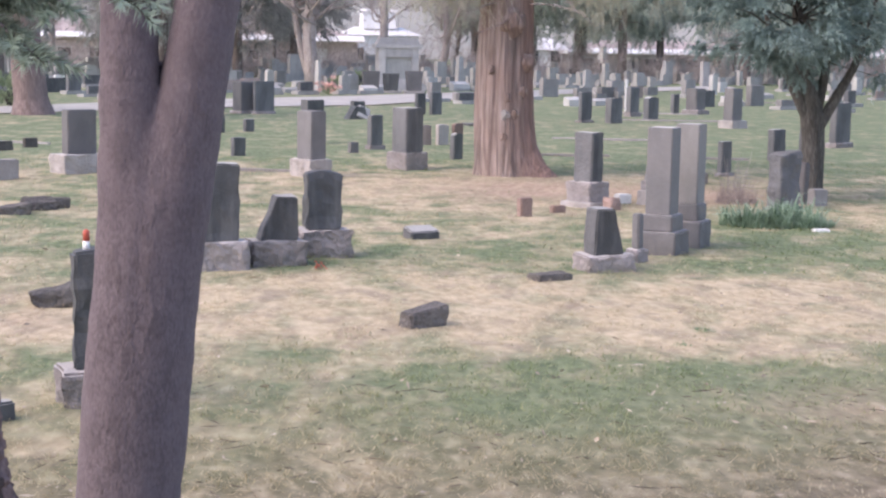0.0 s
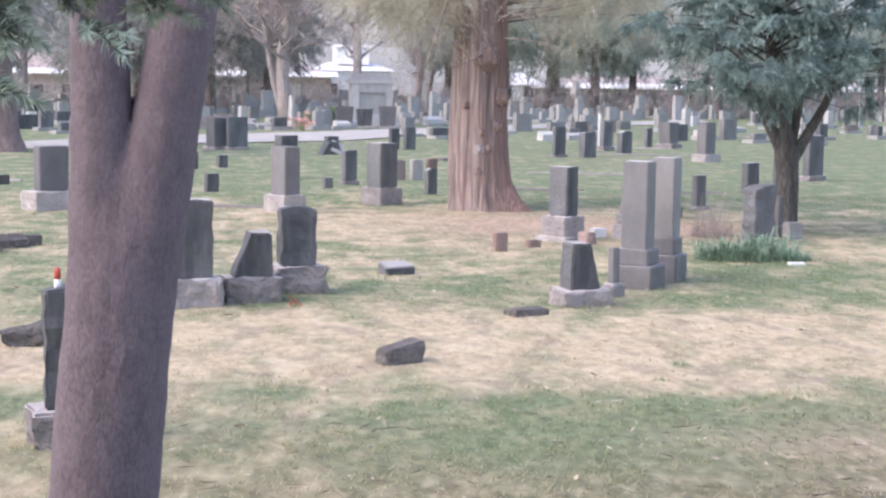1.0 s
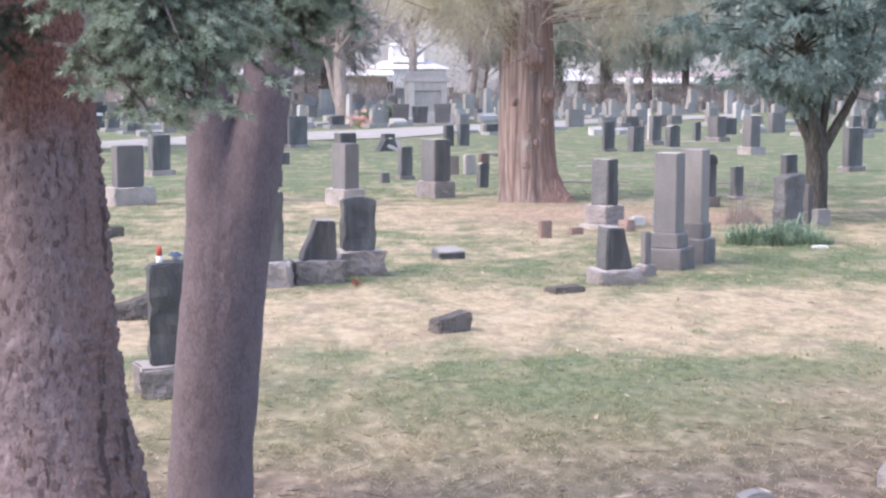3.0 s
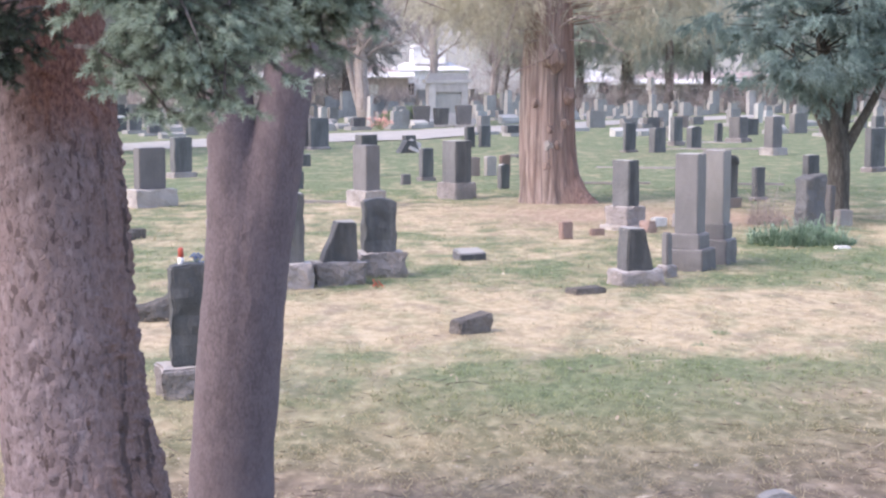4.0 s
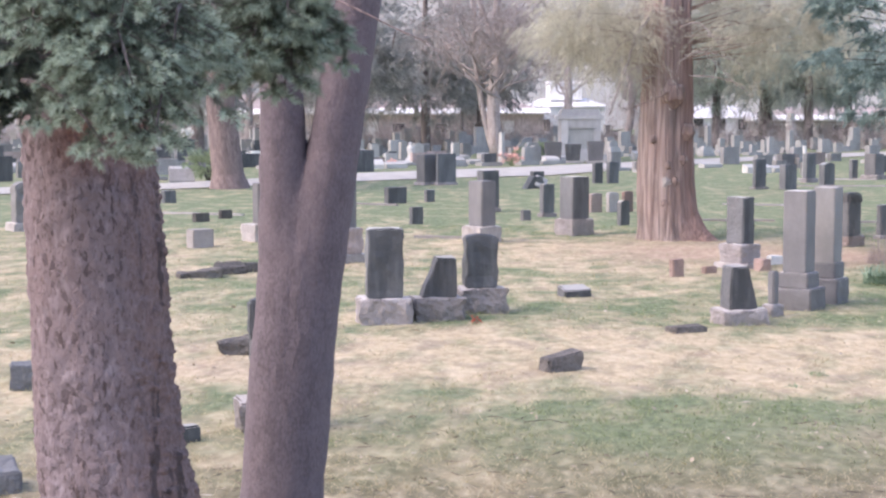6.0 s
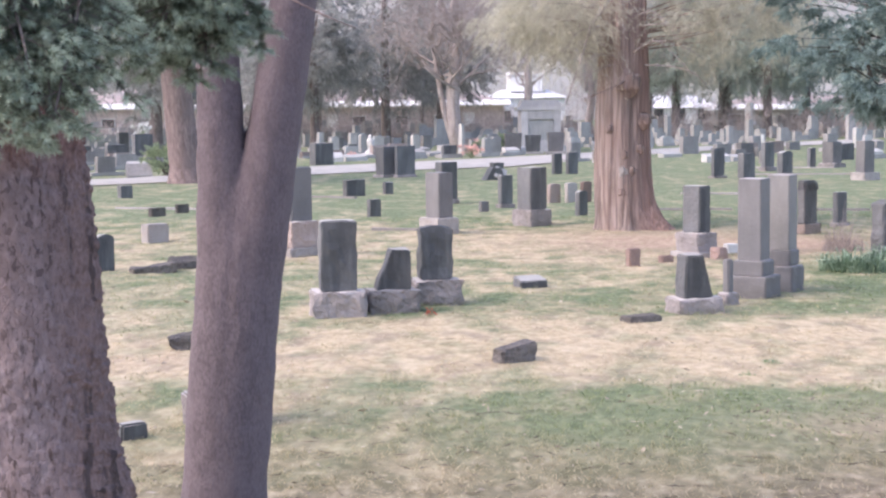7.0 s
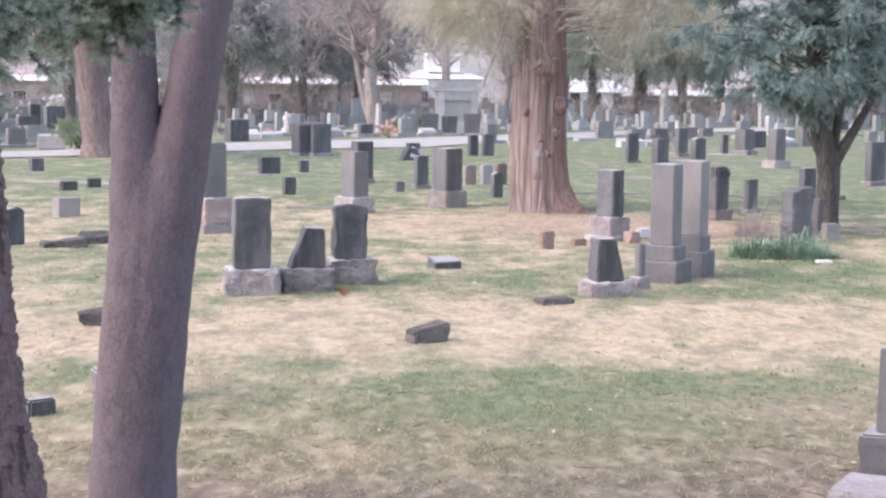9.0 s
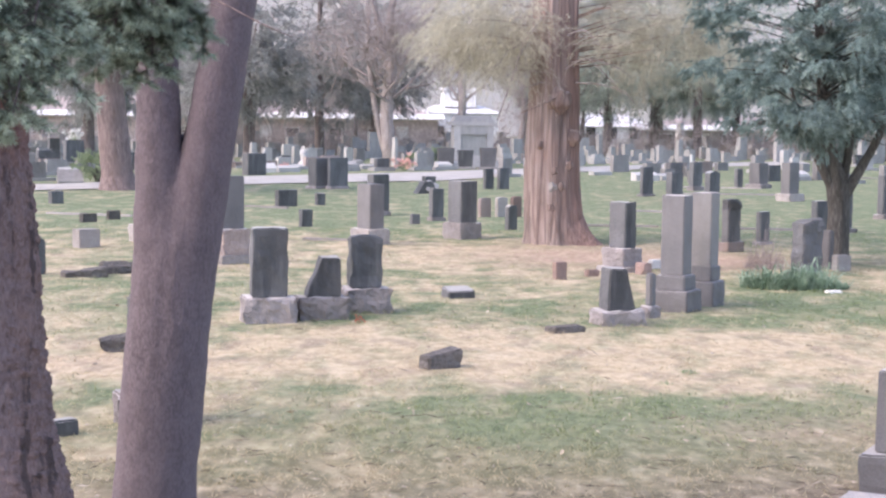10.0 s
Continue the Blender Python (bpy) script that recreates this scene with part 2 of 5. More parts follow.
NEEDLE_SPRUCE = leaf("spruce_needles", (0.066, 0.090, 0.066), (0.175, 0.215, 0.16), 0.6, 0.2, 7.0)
# Darker copy of the spruce needles: the inner boughs' shade is in its colour.
NEEDLE_SHADED = leaf("spruce_shaded_needles", (0.028, 0.038, 0.028), (0.085, 0.105, 0.075), 0.7, 0.1, 7.0)
NEEDLE_TIP = leaf("spruce_new_growth", (0.22, 0.292, 0.23), (0.47, 0.575, 0.475), 0.6, 0.25, 7.0)
NEEDLE_JUNIPER = leaf("juniper_foliage", (0.085, 0.137, 0.130), (0.43, 0.565, 0.54), 0.7, 0.25, 3.2)
NEEDLE_OLIVE = leaf("cedar_foliage", (0.42, 0.40, 0.315), (0.76, 0.74, 0.63), 0.7, 0.6, 1.6)
# Leaf colours of the far conifers, lightened to stand for haze.
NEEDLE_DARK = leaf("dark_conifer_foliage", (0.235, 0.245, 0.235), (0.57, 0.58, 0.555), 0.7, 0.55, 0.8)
NEEDLE_FAR = leaf("hazy_conifer_foliage", (0.33, 0.385, 0.33), (0.66, 0.73, 0.66), 0.7, 0.6, 0.8)
TWIG_BROWN = leaf("dry_twigs", (0.30, 0.25, 0.24), (0.54, 0.475, 0.455), 0.7, 0.35)
TWIG_DARK = leaf("fallen_twigs", (0.06, 0.047, 0.04), (0.26, 0.205, 0.165), 0.8, 0.05)
LITTER = leaf("dry_leaves", (0.14, 0.10, 0.07), (0.68, 0.59, 0.47))
LEAF_BULB = leaf("bulb_leaves", (0.14, 0.22, 0.145), (0.42, 0.56, 0.42), 0.5, 0.25)
LEAF_BUSH = leaf("shrub_leaves", (0.24, 0.30, 0.18), (0.42, 0.50, 0.33), 0.6, 0.4)


def lawn_colour(nt):
    at = nt.nodes.new("ShaderNodeAttribute")
    at.attribute_name = "lawn"
    sp = nt.nodes.new("ShaderNodeSeparateColor")
    nt.links.new(at.outputs["Color"], sp.inputs[0])
    return sp.outputs[0], sp.outputs[1], sp.outputs[2], at.outputs["Alpha"]


def ground_material():
    m, nt, b = node_material("lawn")
    green, soil, thatch, duff = lawn_colour(nt)
    fine = noise_of(nt, 11.0, 8.0, (1, 0.5, 1), lo=0.3, hi=0.7)
    blot = noise_of(nt, 1.5, 7.0, (1, 0.7, 1), lo=0.4, hi=0.6)
    straw = mixed(nt, fine, (0.365, 0.298, 0.195), (0.575, 0.487, 0.34))
    bleached = noise_of(nt, 2.2, 7.0, (1, 0.6, 1), lo=0.54, hi=0.64)
    straw = mixed(nt, bleached, straw, mixed(nt, fine, (0.46, 0.39, 0.268), (0.605, 0.52, 0.372)))
    worn = noise_of(nt, 2.6, 7.0, (1, 0.6, 1), lo=0.5, hi=0.64)
    straw = mixed(nt, worn, straw, mixed(nt, fine, (0.29, 0.235, 0.165), (0.40, 0.335, 0.245)))
    grass = mixed(nt, fine, (0.092, 0.130, 0.064), (0.205, 0.25, 0.138))
    edge = nt.nodes.new("ShaderNodeMath")
    edge.operation = "MULTIPLY_ADD"
    nt.links.new(blot, edge.inputs[0])
    edge.inputs[1].default_value = 0.55
    off = nt.nodes.new("ShaderNodeMath")
    off.operation = "ADD"
    streak = noise_of(nt, 3.4, 7.0, (1, 0.6, 1), lo=0.38, hi=0.62)
    wisp = nt.nodes.new("ShaderNodeMath")
    wisp.operation = "MULTIPLY_ADD"
    nt.links.new(streak, wisp.inputs[0])
    wisp.inputs[1].default_value = 0.42
    nt.links.new(green, wisp.inputs[2])
    off.inputs[1].default_value = -0.46
    nt.links.new(wisp.outputs[0], off.inputs[0])
    nt.links.new(off.outputs[0], edge.inputs[2])
    edge.use_clamp = True
    c = mixed(nt, edge.outputs[0], straw, grass)
    dirt = mixed(nt, fine, (0.29, 0.20, 0.15), (0.50, 0.37, 0.285))
    c = mixed(nt, soil, c, dirt)
    tuft = noise_of(nt, 7.0, 7.0, (1, 0.55, 1), lo=0.47, hi=0.64)
    matted = mixed(nt, tuft, mixed(nt, fine, (0.125, 0.116, 0.062), (0.24, 0.217, 0.13)), mixed(nt, fine, (0.25, 0.215, 0.135), (0.47, 0.405, 0.28)))
    c = mixed(nt, thatch, c, matted)
    needles = mixed(nt, tuft, mixed(nt, fine, (0.13, 0.098, 0.075), (0.235, 0.182, 0.142)), mixed(nt, fine, (0.22, 0.172, 0.13), (0.40, 0.32, 0.25)))
    c = mixed(nt, duff, c, needles)
    nt.links.new(c, b.inputs["Base Color"])
    b.inputs["Roughness"].default_value = 1.0
    clod = noise_of(nt, 5.0, 8.0, lo=0.3, hi=0.7)
    bumped(nt, b, clod, 0.6, 0.03)
    return m


def blade_material():
    m, nt, b = node_material("grass_blades")
    green, soil, thatch, duff = lawn_colour(nt)
    geo = nt.nodes.new("ShaderNodeNewGeometry")
    straw = mixed(nt, geo.outputs["Random Per Island"], (0.42, 0.35, 0.235), (0.68, 0.585, 0.43))
    grass = mixed(nt, geo.outputs["Random Per Island"], (0.17, 0.23, 0.10), (0.30, 0.36, 0.19))
    c = mixed(nt, green, straw, grass)
    c = mixed(nt, thatch, c, mixed(nt, geo.outputs["Random Per Island"], (0.26, 0.225, 0.13), (0.62, 0.53, 0.38)))
    nt.links.new(c, b.inputs["Base Color"])
    b.inputs["Roughness"].default_value = 0.9
    thin = nt.nodes.new("ShaderNodeBsdfTranslucent")
    nt.links.new(c, thin.inputs["Color"])
    mix = nt.nodes.new("ShaderNodeMixShader")
    mix.inputs[0].default_value = 0.45
    nt.links.new(b.outputs[0], mix.inputs[1])
    nt.links.new(thin.outputs[0], mix.inputs[2])
    nt.links.new(mix.outputs[0], nt.nodes["Material Output"].inputs["Surface"])
    return m


def plain(name, a, c, scale=4.0, rough=0.7, relief=0.003):
    m, nt, b = node_material(name)
    nt.links.new(mixed(nt, noise_of(nt, scale, 6.0), a, c), b.inputs["Base Color"])
    b.inputs["Roughness"].default_value = rough
    bumped(nt, b, noise_of(nt, scale * 9, 6.0), 0.4, relief)
    return m


LAWN, BLADES = ground_material(), blade_material()
ASPHALT = plain("pale_road", (0.36, 0.345, 0.325), (0.46, 0.445, 0.42), 1.5, 0.9)
WHITE_PAINT = plain("white_paint", (0.78, 0.78, 0.78), (0.88, 0.88, 0.88), 0.8, 0.6)
# Far brick wall, lightened in its colour to stand for haze.
BRICK = plain("hazy_brick", (0.54, 0.465, 0.455), (0.69, 0.61, 0.60), 1.5, 0.9)
GREY_WALL = plain("grey_wall", (0.3, 0.29, 0.29), (0.4, 0.39, 0.38), 1.0, 0.9)
ROOF_PALE = plain("pale_roof", (0.66, 0.65, 0.66), (0.8, 0.79, 0.8), 1.0, 0.6)
ROOF_RED = plain("reddish_roof", (0.36, 0.295, 0.285), (0.47, 0.40, 0.39), 0.8, 0.9)
GLASS_DARK = plain("window_glass", (0.04, 0.045, 0.05), (0.06, 0.065, 0.07), 1.0, 0.1)
RED_PLASTIC = plain("red_plastic", (0.5, 0.09, 0.06), (0.62, 0.14, 0.09), 9.0, 0.4)
PINK_PETAL = plain("pink_petals", (0.72, 0.42, 0.38), (0.82, 0.55, 0.5), 30.0, 0.6)
WHITE_PETAL = plain("white_petals", (0.75, 0.75, 0.72), (0.85, 0.85, 0.83), 30.0, 0.6)
BLUE_PLASTIC = plain("blue_plastic", (0.12, 0.2, 0.4), (0.2, 0.3, 0.5), 9.0, 0.4)


# ---- building blocks ----
def mesh_of(name, bm, material, smooth=True):
    me = bpy.data.meshes.new(name)
    bm.to_mesh(me)
    bm.free()
    me.materials.append(material)
    if smooth:
        for p in me.polygons:
            p.use_smooth = True
    return me


def part(name, bm, material, parent, label="", smooth=False):
    ob = new(name, mesh_of(name, bm, material, smooth))
    ob.parent = parent
    return tagged(ob, label)


def array_part(name, verts, faces, material, parent=None, smooth=False):
    me = bpy.data.meshes.new(name)
    me.from_pydata(verts, [], faces)
    me.materials.append(material)
    if smooth:
        for p in me.polygons:
            p.use_smooth = True
    ob = new(name, me)
    ob.parent = parent
    return ob


def thing(name, x, y, z=0.0, rz=0.0, label="", category="", group="", kind=""):
    ob = new(name)
    ob.empty_display_size = 0.1
    ob.matrix_basis = pose(x, y, z, 0, 0, rz)
    return tagged(ob, label, category, group, kind)


def smooth_step(a, b, v):
    u = np.clip((v - a) / (b - a), 0, 1)
    return u * u * (3 - 2 * u)


def hewn_box(w, d, h, rough=0.012, seed=0, z=0.0, taper=0.0, slant=0.0, skew=0.0, step=0.07, bevel=0.015, crown=0.0, cut_left=0.0, cut_right=0.0):
    """A block of stone from z up: rough gives a rock-pitched face, slant drops the top to the front, skew drops it to one side, cut_left and cut_right slope a side inwards."""
    bm = bmesh.new()
    bmesh.ops.create_cube(bm, size=1.0)
    for v in bm.verts:
        v.co = Vector((v.co.x * w, v.co.y * d, v.co.z * h))
    bevel = min(bevel, 0.2 * min(w, d, h))
    bmesh.ops.bevel(bm, geom=bm.edges[:], offset=bevel, segments=2, affect="EDGES")
    cuts = max(1, min(9, int(max(w, h) / step)))
    if rough > 0.004 or crown > 0:
        bmesh.ops.subdivide_edges(bm, edges=[e for e in bm.edges if e.calc_length() > 1.7 * bevel], cuts=cuts, use_grid_fill=True)
    for v in bm.verts:
        v.co = Vector((v.co.x / w, v.co.y / d, v.co.z / h))
    off = Vector((seed * 7.3, seed * 3.1, seed * 1.7))
    for v in bm.verts:
        u = v.co.z + 0.5
        k = 1 - taper * u
        top = 1.0 - slant * (0.5 - v.co.y) - skew * (0.5 - v.co.x) + crown * (1 - 4 * v.co.x ** 2)
        k *= 1 - u * (cut_left if v.co.x < 0 else cut_right)
        p = Vector((v.co.x * w * k, v.co.y * d * (1 - taper * u), z + u * h * top))
        if rough > 0.0:
            n = noise.noise_vector(p * 5.5 + off) + noise.noise_vector(p * 15 + off) * 0.5
            p += Vector((n.x, n.y, n.z * (0.6 if u > 0.05 else 0.0))) * rough
        v.co = p
    return bm


def tube(bm, pts, radii, seg=12, wobble=0.0, seed=0, ridge=0.0):
    """A tapered limb along pts."""
    rings = []
    off = Vector((seed * 5.1, seed * 2.3, seed))
    n = len(pts)
    for i, (p, r) in enumerate(zip(pts, radii)):
        a, b = Vector(pts[max(i - 1, 0)]), Vector(pts[min(i + 1, n - 1)])
        t = (b - a).normalized()
        side = t.cross(Vector((0, 1, 0.01))).normalized()
        up = side.cross(t)
        ring = []
        for k in range(seg):
            ang = 2 * math.pi * k / seg
            w = side * math.cos(ang) + up * math.sin(ang)
            rr = r * (1 + ridge * math.sin(ang * 5 + seed) * 0.5 + ridge * math.sin(ang * 11 + seed * 2) * 0.3)
            q = Vector(p) + w * rr
            if wobble:
                q += w * wobble * (noise.noise(q * 6 + off) + 0.6 * noise.noise(q * 22 + off))
            ring.append(bm.verts.new(q))
        rings.append(ring)
    for a, b in zip(rings, rings[1:]):
        for k in range(seg):
            bm.faces.new((a[k], a[(k + 1) % seg], b[(k + 1) % seg], b[k]))
    bm.faces.new(list(reversed(rings[0])))
    bm.faces.new(rings[-1])


def along(keys, n):
    """n + 1 smooth points through rows of (x, y, z, radius)."""
    k = np.array(keys, float)
    s = np.linspace(0, len(k) - 1, n + 1)
    out = np.stack([np.interp(s, range(len(k)), k[:, i]) for i in range(4)], 1)
    for _ in range(2):
        out[1:-1] = (out[:-2] + 2 * out[1:-1] + out[2:]) / 4
    return [tuple(r[:3]) for r in out], [r[3] for r in out]


def tufts(rng, centres, per, reach, length, width, droop):
    """Many small pointed leaves about each centre: corner arrays of triangles."""
    n = len(centres) * per
    c = np.repeat(np.asarray(centres, float), per, 0)
    v = rng.normal(size=(n, 3))
    v /= np.linalg.norm(v, axis=1)[:, None]
    p = c + v * reach * rng.random((n, 1)) ** 0.6
    way = v * 0.8 + rng.normal(size=(n, 3)) * 0.5
    way[:, 2] -= droop
    way /= np.linalg.norm(way, axis=1)[:, None]
    side = np.cross(way, rng.normal(size=(n, 3)))
    side /= np.linalg.norm(side, axis=1)[:, None] + 1e-9
    ln = length * (0.6 + 0.8 * rng.random((n, 1)))
    wd = width * (0.6 + 0.8 * rng.random((n, 1)))
    a, b, t = p - side * wd * 0.5, p + side * wd * 0.5, p + way * ln
    return np.stack([a, b, t], 1)


def leaf_part(name, tri, material, parent, label=""):
    tri = np.concatenate(tri) if isinstance(tri, list) else tri
    n = len(tri)
    me = bpy.data.meshes.new(name)
    me.vertices.add(n * 3)
    me.vertices.foreach_set("co", tri.reshape(-1).astype(np.float32))
    me.loops.add(n * 3)
    me.loops.foreach_set("vertex_index", np.arange(n * 3, dtype=np.int32))
    me.polygons.add(n)
    me.polygons.foreach_set("loop_start", np.arange(0, n * 3, 3, dtype=np.int32))
    me.update(calc_edges=True)
    me.materials.append(material)
    ob = new(name, me)
    ob.parent = parent
    return tagged(ob, label)


# ---- ground ----
def blob(x, y, cx, cy, rx, ry, turn=0.0):
    c, s = math.cos(radians(turn)), math.sin(radians(turn))
    u, v = (x - cx) * c + (y - cy) * s, -(x - cx) * s + (y - cy) * c
    return np.exp(-((u / rx) ** 2 + (v / ry) ** 2))


def lawn_at(x, y):
    """Share of green grass and of bare soil at a place on the lawn."""
    x, y = np.asarray(x, float), np.asarray(y, float)
    green = 0.36 + 0.10 * smooth_step(16.5, 18.5, y) * (1 - smooth_step(24, 27, y))
    green = green + 0.34 * blob(x, y, 1.1, 11.1, 2.8, 1.4) + 1.7 * blob(x, y, 1.95, 11.85, 1.4, 0.8, 8) + 0.7 * blob(x, y, 1.7, 10.6, 0.8, 0.4) + 0.25 * blob(x, y, 0.0, 10.8, 1.3, 0.5) + 0.3 * blob(x, y, 1.4, 10.0, 1.0, 0.5)
    green = green - 0.6 * blob(x, y, 0.2, 14.7, 4.5, 1.3, 4) - 0.55 * blob(x, y, 3.6, 14.4, 2.8, 1.7) - 0.3 * blob(x, y, 5.0, 16.0, 3.0, 1.0)
    green = green + 0.4 * blob(x, y, 0.9, 18.0, 1.6, 1.2) + 0.8 * blob(x, y, 5.2, 19.2, 1.6, 1.7) - 0.3 * blob(x, y, 0.8, 27.0, 3.0, 2.6)
    green = green + 0.2 * blob(x, y, -3.5, 18.5, 1.6, 1.6) + 0.58 * smooth_step(27.5, 34, y) + 0.15 * smooth_step(3, 7, x) * smooth_step(24, 30, y)
    green = green - 0.25 * blob(x, y, 1.5, 8.3, 4.0, 0.9) - 0.3 * blob(x, y, -3.0, 14.0, 1.4, 0.9)
    soil = 0.8 * blob(x, y, 3.4, 26.6, 2.1, 2.6) + 0.75 * blob(x, y, 5.9, 25.6, 1.3, 1.6) + 0.5 * blob(x, y, -2.7, 14.2, 0.9, 0.5)
    soil = soil + 0.4 * blob(x, y, 3.3, 11.0, 1.3, 1.3) + 0.35 * blob(x, y, 8.6, 47.5, 2.4, 1.6) + 0.45 * blob(x, y, 2.7, 8.9, 0.7, 0.7)
    flat = np.stack([x.ravel(), y.ravel()], 1)
    mott = np.array([0.55 * noise.noise((a * 0.6, b * 0.5, 2)) + 0.45 * noise.noise((a * 1.9 + 9, b * 1.3, 5)) + 0.25 * noise.noise((a * 6, b * 4, 8)) for a, b in flat]).reshape(x.shape)
    band = smooth_step(16, 19, y) * (1 - smooth_step(30, 36, y))
    fleck = np.array([noise.noise((a * 3.4 + 4, b * 1.5, 11)) for a, b in flat]).reshape(x.shape)
    green = green + (0.7 + 0.3 * band) * mott + 0.4 * band * fleck
    thatch = 1.0 * (1 - smooth_step(8.8, 12.4, y)) * (1 + 1.3 * mott) * (0.55 + 0.45 * smooth_step(-2.0, 0.5, x)) + 0.25 * blob(x, y, 0.0, 11.2, 4.0, 1.2) * (0.6 + mott)
    thatch = thatch * (1 - 0.85 * blob(x, y, 1.8, 11.4, 1.7, 1.1, 8))
    duff = 0.9 * (1 - smooth_step(8.0, 9.7, y)) * (0.75 + 1.2 * mott) + 0.8 * blob(x, y, -1.7, 6.8, 1.5, 1.6) + 0.6 * blob(x, y, -1.2, 7.9, 0.7, 0.7) + 0.5 * blob(x, y, 2.9, 9.0, 0.7, 0.6)
    return np.clip(green, 0, 1), np.clip(soil * (1 + 0.8 * mott), 0, 0.9), np.clip(thatch, 0, 0.8), np.clip(duff, 0, 0.85)


def lawn_colours(me, green, soil, thatch, duff):
    at = me.color_attributes.new("lawn", "FLOAT_COLOR", "POINT")
    col = np.zeros((len(green), 4), np.float32)
    col[:, 0], col[:, 1], col[:, 2], col[:, 3] = green, soil, thatch, duff
    at.data.foreach_set("color", col.reshape(-1))


def build_ground():
    out = np.cumsum(1.25 ** np.arange(26) * 0.2)
    xs = np.concatenate([-7 - out[::-1], np.arange(-7, 9.01, 0.14), 9 + out])
    ys = np.concatenate([5 - out[::-1], np.arange(5, 32.01, 0.14), 32 + out])
    gx, gy = np.meshgrid(xs, ys)
    flat = np.stack([gx.ravel(), gy.ravel()], 1)
    z = [0.02 * noise.noise((x * 0.9, y * 0.9, 0)) + 0.01 * noise.noise((x * 4, y * 4, 3)) - 0.012 for x, y in flat]
    nx, ny = len(xs), len(ys)
    i = (np.arange(ny - 1)[:, None] * nx + np.arange(nx - 1)[None]).ravel()
    faces = np.stack([i, i + 1, i + nx + 1, i + nx], 1)
    ob = array_part("ground", np.column_stack([flat, z]).tolist(), faces.tolist(), LAWN, None, True)
    lawn_colours(ob.data, *lawn_at(flat[:, 0], flat[:, 1]))
    return tagged(ob, "patchy cemetery lawn of dry straw and green grass", "ground", "", "structure")


build_ground()


def build_grass():
    rng = np.random.default_rng(4)
    n = 300000
    y = 7.0 + 26.0 * rng.random(n) ** 1.6
    x = (rng.random(n) - 0.5) * (y * 0.75 + 2.0)
    green, soil, thatch, duff = lawn_at(x, y)
    clump = np.array([noise.noise((a * 2.6, b * 2.6, 7)) + 0.6 * noise.noise((a * 9, b * 9, 2)) for a, b in zip(x, y)])
    keep = (rng.random(n) > np.maximum(soil, 0.7 * duff)) & (clump + rng.normal(size=n) * 0.5 > 0.05)
    x, y, green, soil, thatch, duff, clump = x[keep], y[keep], green[keep], soil[keep], thatch[keep], duff[keep], clump[keep]
    n = len(x)
    hgt = (0.006 + 0.028 * rng.random(n) ** 2) * (0.7 + 0.6 * green + 0.5 * clump)
    ang = rng.random(n) * 2 * math.pi
    flat_len = 0.012 + 0.05 * rng.random(n)
    wd = 0.0016 + 0.002 * rng.random(n) + 0.00018 * y
    p = np.stack([x, y, np.full(n, 0.002)], 1)
    side = np.stack([-np.sin(ang), np.cos(ang), np.zeros(n)], 1) * wd[:, None]
    tip = p + np.stack([np.cos(ang) * flat_len, np.sin(ang) * flat_len, hgt], 1)
    ob = leaf_part("grass", np.stack([p - side, p + side, tip], 1), BLADES, None)
    g2 = np.clip(green + rng.normal(size=n) * 0.25, 0, 1)
    lawn_colours(ob.data, np.repeat(g2, 3), np.repeat(soil, 3), np.repeat(thatch, 3), np.repeat(duff, 3))
    tagged(ob, "short blades of dry and green grass", "grass", "", "stuff")


build_grass()


def build_road():
    near = [(-34, 34), (-20, 43.5), (-11, 49.9), (-5.8, 55.6), (-2.9, 58.6), (1.6, 61.6), (5.5, 69), (9, 75.8), (14, 83), (26, 97)]
    far = [(-36, 39), (-21.5, 48), (-12, 54.6), (-6.8, 63.6), (-3.3, 67.4), (1.2, 72.5), (5.0, 78), (9.2, 83.5), (14.5, 90.5), (27, 105)]
    bm = bmesh.new()
    rows = []
    for (ax, ay), (bx, by) in zip(near, far):
        rows.append([bm.verts.new((ax + (bx - ax) * u, ay + (by - ay) * u, 0.02 + 0.05 * math.sin(u * math.pi))) for u in (0, 0.25, 0.5, 0.75, 1)])
    for a, b in zip(rows, rows[1:]):
        for k in range(4):
            bm.faces.new((a[k], b[k], b[k + 1], a[k + 1]))
    ob = new("road", mesh_of("road", bm, ASPHALT))
    tagged(ob, "pale sunlit cemetery road curving between the graves", "road", "", "structure")


build_road()

def build_hillside():
    """The wooded slope that closes the view, far beyond the buildings."""
    m, nt, b = node_material("distant_bare_woods")
    # These greys hold the haze of distance, not bark or leaf colour.
    c = mixed(nt, noise_of(nt, 0.05, 8.0, (1, 1, 0.7)), (0.26, 0.26, 0.24), (0.35, 0.348, 0.325))
    c = mixed(nt, noise_of(nt, 0.3, 6.0, (1, 1, 0.25)), c, mixed(nt, 0.4, c, (0.34, 0.335, 0.315)))
    nt.links.new(c, b.inputs["Base Color"])
    b.inputs["Roughness"].default_value = 1.0
    xs, vs = np.linspace(-420, 520, 95), np.linspace(0, 1, 24)
    gx, gv = np.meshgrid(xs, vs)
    lump = np.array([noise.noise((a * 0.012, v * 2.0, 3)) + 0.4 * noise.noise((a * 0.08, v * 9, 6)) for a, v in zip(gx.ravel(), gv.ravel())]).reshape(gx.shape)
    gy = 330 + 260 * gv + 20 * lump
    gz = -0.5 + gv * (78 + 26 * lump)
    nx = len(xs)
    i = (np.arange(len(vs) - 1)[:, None] * nx + np.arange(nx - 1)[None]).ravel()
    ob = array_part("backdrop", np.stack([gx.ravel(), gy.ravel(), gz.ravel()], 1).tolist(), np.stack([i, i + 1, i + nx + 1, i + nx], 1).tolist(), m, None, True)
